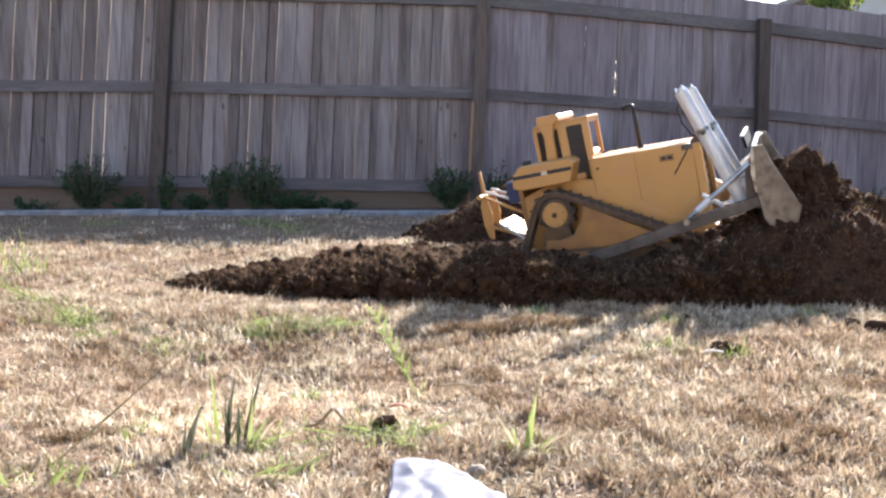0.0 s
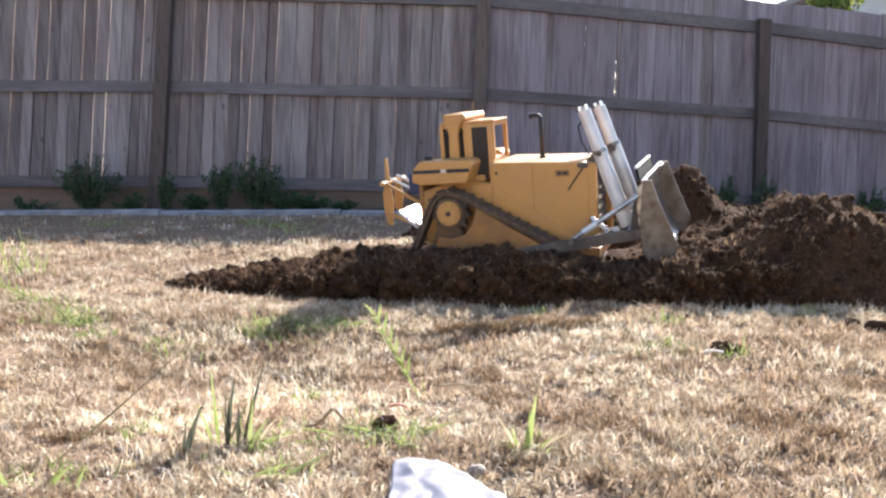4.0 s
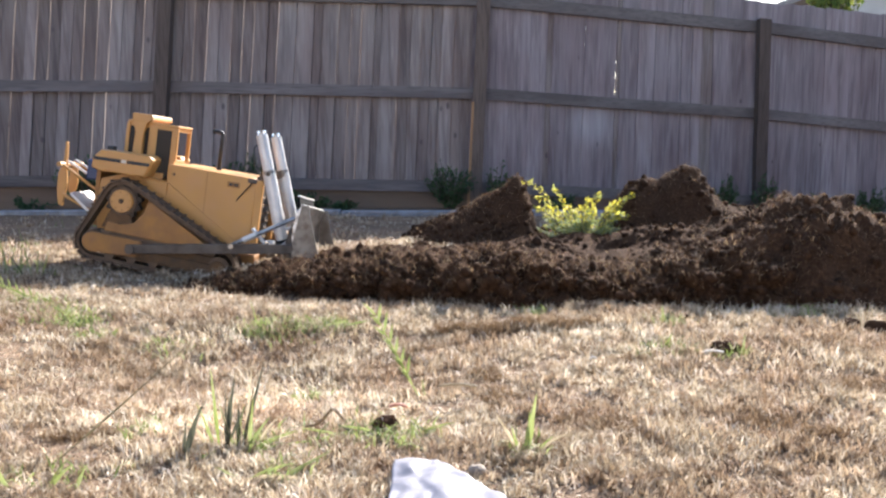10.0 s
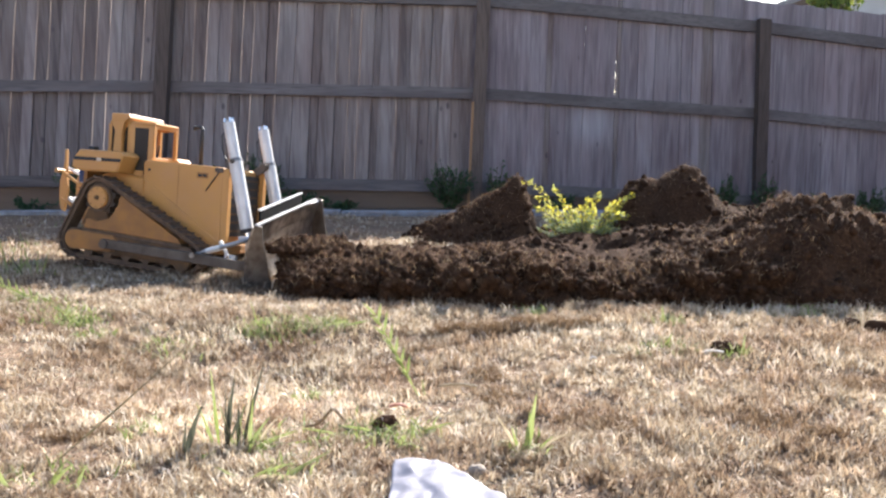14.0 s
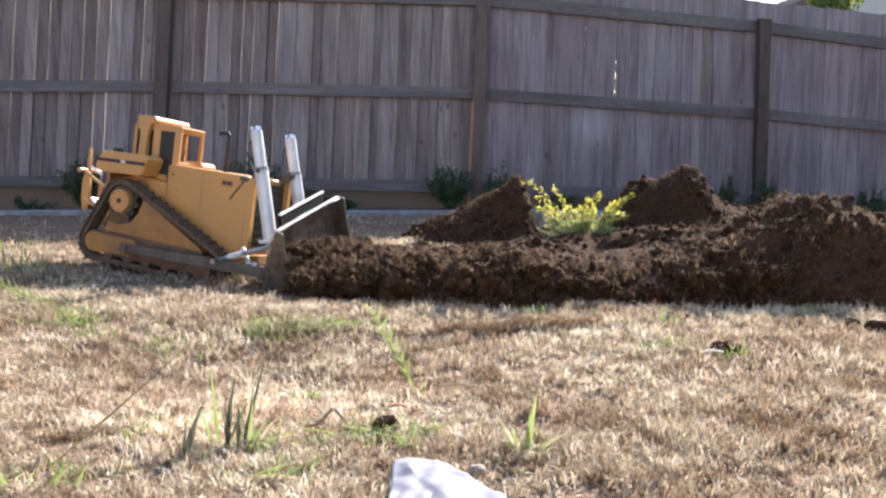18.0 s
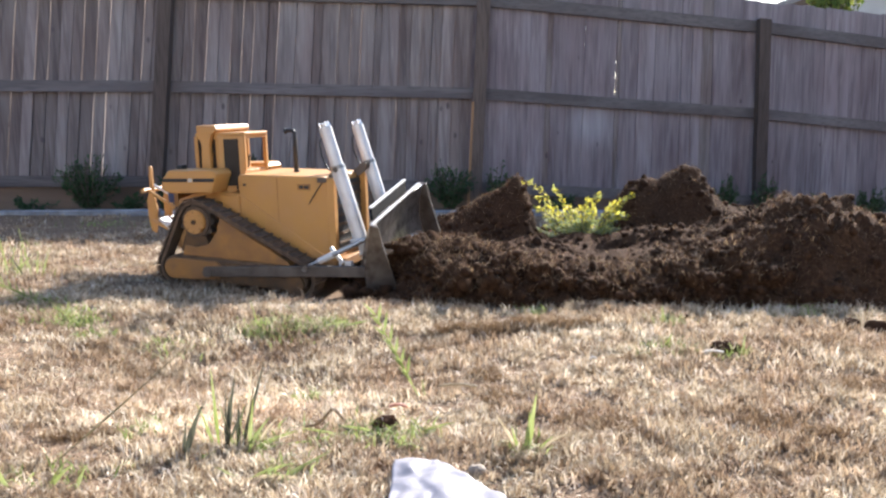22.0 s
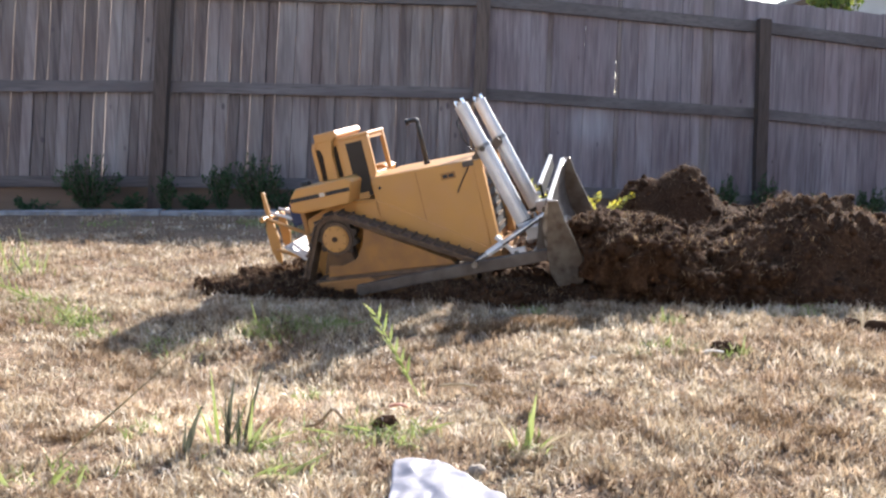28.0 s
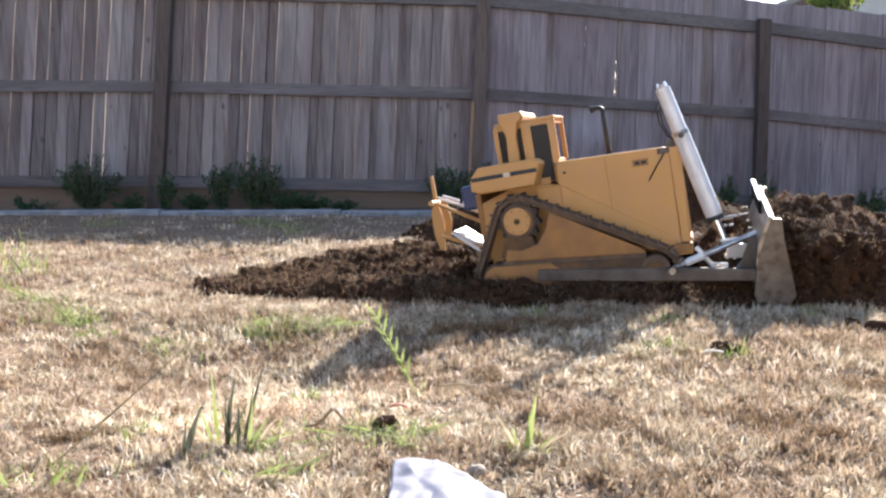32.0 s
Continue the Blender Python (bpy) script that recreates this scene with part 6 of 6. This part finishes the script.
# ---- how things move ----
# seconds; place; roll, pitch and heading in degrees
DRIVE = [
    (0.0, 0.631, 3.737, 0.005, 3.6, -11.7, -22.5),    (0.5, 0.656, 3.738, 0.006, 3.4, -11.8, -22.0),
    (1.0, 0.754, 3.714, 0.010, 3.5, -13.5, -22.1),    (1.5, 0.730, 3.724, 0.005, 3.0, -12.8, -21.6),
    (2.0, 0.589, 3.746, -0.001, 2.5, -9.2, -19.9),    (2.5, 0.465, 3.744, -0.005, 2.9, -8.0, -18.5),
    (3.0, 0.342, 3.749, -0.004, 3.5, -6.5, -18.5),    (3.5, 0.251, 3.784, -0.002, 4.1, -4.7, -20.5),
    (5.5, -0.229, 3.866, 0.019, 3.8, -1.0, -16.6),    (6.0, -0.358, 3.885, 0.018, 2.5, -1.1, -13.2),
    (6.5, -0.495, 3.880, -0.027, -1.3, -7.2, -10.4),    (7.0, -0.651, 3.917, -0.053, -3.2, -8.6, -7.0),
    (7.5, -0.814, 3.942, -0.087, -3.7, -11.2, -3.2),    (8.0, -0.966, 3.961, -0.094, -3.9, -8.4, -0.9),
    (8.5, -1.101, 3.993, -0.064, -3.9, -2.9, -0.3),    (9.0, -1.263, 4.042, -0.038, -4.4, 3.4, 0.2),
    (9.5, -1.385, 4.082, -0.021, -2.2, 6.1, 0.3),    (10.0, -1.489, 4.110, 0.000, -2.2, 8.2, -0.1),
    (10.5, -1.576, 4.143, 0.016, -3.6, 8.3, -2.6),    (11.0, -1.651, 4.184, -0.008, -4.8, 2.6, -7.2),
    (11.5, -1.662, 4.196, -0.022, -5.4, -0.9, -11.2),    (12.0, -1.663, 4.197, -0.023, -5.6, -0.9, -11.1),
    (12.5, -1.665, 4.200, -0.023, -5.5, -0.9, -11.0),    (13.0, -1.656, 4.203, -0.024, -5.4, -1.1, -11.9),
    (13.5, -1.608, 4.187, -0.025, -5.5, -0.7, -12.9),    (14.0, -1.535, 4.173, -0.012, -5.9, 2.8, -15.0),
    (14.5, -1.448, 4.124, -0.023, -5.7, 2.3, -14.9),    (16.5, -1.435, 4.117, -0.024, -4.9, 3.2, -15.2),
    (17.0, -1.433, 4.105, -0.022, -5.2, 4.6, -14.9),    (17.5, -1.432, 4.110, -0.021, -5.7, 4.9, -15.2),
    (18.0, -1.414, 4.101, -0.022, -6.5, 5.4, -16.4),    (18.5, -1.366, 4.076, -0.029, -6.4, 5.0, -15.9),
    (19.0, -1.285, 4.049, -0.041, -5.5, 2.2, -18.1),    (19.5, -1.253, 4.027, -0.042, -5.1, 1.7, -18.8),
    (20.0, -1.160, 3.991, -0.031, -1.5, 2.7, -20.1),    (20.5, -1.077, 3.951, -0.055, -2.3, -0.5, -18.5),
    (21.0, -1.006, 3.908, -0.050, -0.7, -0.5, -17.6),    (21.5, -0.961, 3.880, -0.054, 0.9, -1.6, -16.8),
    (22.0, -0.959, 3.882, -0.051, 2.0, -1.1, -17.0),    (22.5, -0.982, 3.899, -0.042, 3.3, 1.1, -18.1),
    (23.0, -0.980, 3.889, -0.045, 2.9, 0.9, -17.6),    (23.5, -0.909, 3.867, -0.077, 1.9, -4.6, -16.6),
    (24.0, -0.908, 3.868, -0.078, 1.9, -4.7, -16.5),    (24.5, -0.824, 3.803, -0.108, 1.9, -10.3, -17.0),
    (25.0, -0.755, 3.777, -0.108, 2.4, -11.8, -17.8),    (25.5, -0.701, 3.752, -0.103, 2.5, -12.1, -19.2),
    (27.5, -0.364, 3.568, -0.065, 4.3, -12.2, -14.4),    (28.0, -0.275, 3.533, -0.057, 4.9, -12.5, -15.0),
    (28.5, -0.193, 3.512, -0.054, 4.9, -13.5, -15.4),    (29.0, -0.110, 3.482, -0.048, 4.9, -14.3, -16.4),
    (29.5, -0.030, 3.454, -0.044, 3.5, -14.5, -16.7),    (30.0, 0.045, 3.430, -0.042, 1.3, -14.4, -13.4),
    (30.5, 0.143, 3.420, -0.033, -0.5, -13.3, -13.0),    (31.0, 0.260, 3.413, -0.019, -0.0, -12.3, -15.0),
    (31.5, 0.340, 3.395, -0.013, -0.5, -11.9, -15.8),    (32.0, 0.408, 3.386, -0.008, -0.6, -10.4, -16.4),
]
# seconds; how far the push arms are raised, in degrees
LIFT = [(0.0, 10.8), (1.5, 10.4), (3.5, 9.7), (6.0, 8.8), (6.5, 10.6), (7.5, 11.2), (9.0, 9.7), (10.0, 8.3), (11.0, 8.5), (11.5, 10.0), (12.0, 7.6), (12.5, 4.9),
        (13.0, 2.3), (13.5, -0.8), (14.0, -3.3), (14.5, -3.3), (16.5, -2.6), (17.5, -1.5), (18.5, -0.2), (19.0, 2.7), (19.5, 4.2), (20.0, 1.4), (22.0, 1.8),
        (23.0, 3.6), (23.5, 4.4), (24.0, 2.0), (25.0, 1.9), (25.5, 2.2), (27.5, 1.6), (28.0, 0.6), (28.5, -1.0), (29.0, -2.4), (29.5, -3.6), (30.0, -5.0), (30.5, -6.0), (31.0, -6.6), (32.0, -7.2)]
# seconds; how far the blade's left end is tilted up, in degrees
TILT = [(0.0, 1.0), (8.0, 0.0), (10.0, -5.0), (12.0, -7.0), (12.5, -5.0), (13.0, -1.5), (13.5, 4.0), (14.0, 12.0), (14.5, 14.0), (18.0, 16.0), (19.0, 15.0), (20.0, 12.0), (21.0, 10.5), (24.0, 9.0), (25.0, 8.0), (32.0, 6.5)]


def drive_at(t):
    ts = [r[0] for r in DRIVE]
    return [float(np.interp(t, ts, [r[k] for r in DRIVE])) for k in range(1, 7)]


def lift_at(t):
    return float(np.interp(t, [a for a, b in LIFT], [b for a, b in LIFT]))


def body_pose(t):
    return pose(*drive_at(t))


def blade_front(t, y=-0.2, z=-0.05, ahead=0.84):
    """Where the blade's foot is in the yard."""
    return body_pose(t) @ Matrix.Translation(PIVOT) @ pose(0, 0, 0, 0, -lift_at(t), 0) @ Vector((ahead, y, z))


def motions():
    walk(DOZER, [(r[0], pose(*r[1:])) for r in DRIVE])
    blade_ob = BLADE_BITS["blade"]
    hinge = Matrix.Translation((0, NEAR_Y, -0.1))
    rows = []
    for t in sorted({t for t, a in LIFT} | {t for t, a in TILT}):
        tilt = float(np.interp(t, [a for a, b in TILT], [b for a, b in TILT]))
        rows.append((t, Matrix.Translation(PIVOT) @ pose(0, 0, 0, 0, -lift_at(t), 0) @ hinge @ pose(0, 0, 0, tilt, 0, 0) @ hinge.inverted()))
    walk(blade_ob, rows)
    for arm in BLADE_BITS["arms"]:
        walk(arm, [(t, Matrix.Translation(PIVOT) @ pose(0, 0, 0, 0, -a, 0)) for t, a in LIFT])
    rows_bar, rows_rod = [], []
    for t, a in LIFT:
        end = PIVOT + (pose(0, 0, 0, 0, -a, 0) @ (ROD_END - PIVOT))
        d = TRUNNION - end
        tilt = math.degrees(math.atan2(d.x, d.z))
        rows_bar.append((t, TRUNNION, tilt))
        rows_rod.append((t, end, tilt))
    for ob, y in BLADE_BITS["barrels"]:
        walk(ob, [(t, pose(p.x, y, p.z, 0, a, 0)) for t, p, a in rows_bar])
    for ob, y in BLADE_BITS["rods"]:
        walk(ob, [(t, pose(p.x, y, p.z, 0, a, 0)) for t, p, a in rows_rod])
    # drive sprockets turn with the way gone
    times = [k * 0.25 for k in range(129)]
    turn, rows = 0.0, []
    last = Vector(drive_at(0.0)[:2])
    for t in times:
        x, y, z, r, p, h = drive_at(t)
        here = Vector((x, y))
        turn += (here - last).dot(Vector((math.cos(radians(h)), math.sin(radians(h))))) / 0.09
        last = here
        rows.append((t, math.degrees(turn)))
    for ob, c in SPROCKETS:
        walk(ob, [(t, pose(c.x, c.y, c.z, 0, a, 0)) for t, a in rows])
    # the track shoes run round their loop
    ring = even(loop_path(), 420)
    whole = sum((ring[(k + 1) % 420][0] - ring[k][0]).length for k in range(420))
    for ob, y, k in SHOES:
        shoe_rows, last_s = [], None
        for t, a in rows:
            gone = radians(a) * 0.09
            if last_s is not None and t < 32.0 and abs(gone - last_s) < 0.002:
                continue
            last_s = gone
            f = ((k / 42.0 + gone / whole) % 1.0) * 420
            j = int(f) % 420
            p, d = ring[j]
            p = p.lerp(ring[(j + 1) % 420][0], f - int(f))
            shoe_rows.append((t, Matrix.Translation((p.x, y, p.y)) @ Matrix.Rotation(-math.atan2(d.y, d.x), 4, "Y") @ pose(0, 0, 0.004)))
        walk(ob, shoe_rows)
    # the bank's lumps are pushed along, and ride up into the heap
    push = [13.0 + 0.25 * k for k in range(77)]
    for k, (ob, home, h) in enumerate(BERM):
        lead = 0.13 + 0.05 * (k % 3)
        rows = [(0.0, Matrix.Translation(home))]
        if k < 4:
            # driven flat by the tracks, then drawn up again under the blade as the machine backs away
            flat = Matrix.Translation(home - Vector((0, 0, h * 0.75)))
            down, up = (7.4, 7.0, 6.8, 6.6)[k], (10.9, 10.2, 9.5, 9.0)[k]
            rows += [(down - 0.6, Matrix.Translation(home)), (down, flat), (up - 0.7, flat), (up, Matrix.Translation(home))]
        x, yy = home.x, home.y
        for t in push:
            f, edge = blade_front(t), blade_front(t, NEAR_Y)
            if f.x + lead > x and edge.y < home.y + 0.42:
                x = min(f.x + lead, x + 0.12)
                g = min(1.0, (x - home.x) / 0.30)
                ty = max(3.14 + 0.04 * (k % 3), min(f.y + 0.05 * math.sin(k * 2.1), home.y + 0.1))
                yy = home.y + (ty - home.y) * g
            g = min(1.0, (x - home.x) / 0.30)
            crest = 0.19 + 0.088 * min(1.0, max(0.0, (t - 21.0) / 7.0))
            zz = max(0.0, crest - h) * g * (1.0, 0.45, 0.75)[k % 3] + float(dip(x, yy - 0.08)) * 0.8
            rows.append((t, Matrix.Translation((x, yy, zz)) @ pose(0, 0, 0, 0, 14.0 * g * math.sin(k * 1.3), 20.0 * g * math.sin(k * 0.9))))
        walk(ob, rows)
    # the tracks bring up loose earth as they pass
    way = [(r[0], r[1]) for r in DRIVE if r[0] >= 25.5]
    for k, (ob, at) in enumerate(CHURNED):
        up = max(26.9, float(np.interp(at.x + 0.12, [x for t, x in way], [t for t, x in way])) + 0.3)
        low = Matrix.Translation(at - Vector((0, 0, 0.17)))
        walk(ob, [(0.0, low), (up - 1.3, low), (up - 0.5, Matrix.Translation(at - Vector((0.03, 0, 0.06)))), (up, Matrix.Translation(at)), (32.0 if up < 31.9 else 33.0, Matrix.Translation(at))])
    # earth on the blade slumps once the blade draws back
    for k, (ob, off) in enumerate(CARRIED):
        rows = []
        for t in (0.0, 0.5, 1.0, 1.3, 1.6, 2.0, 2.4, 2.8, 3.2, 32.0):
            f = blade_front(min(t, 1.1), 0.0, 0.05)
            g = min(1.0, max(0.0, (t - 1.1) / 1.5))
            rows.append((t, Matrix.Translation((f.x + off.x + 0.05 * g, f.y + off.y, off.z + 0.10 - (0.30 + off.z * 0.5) * g * g)) @ pose(0, 0, 0, 0, 25 * g, 0)))
        walk(ob, rows)


motions()
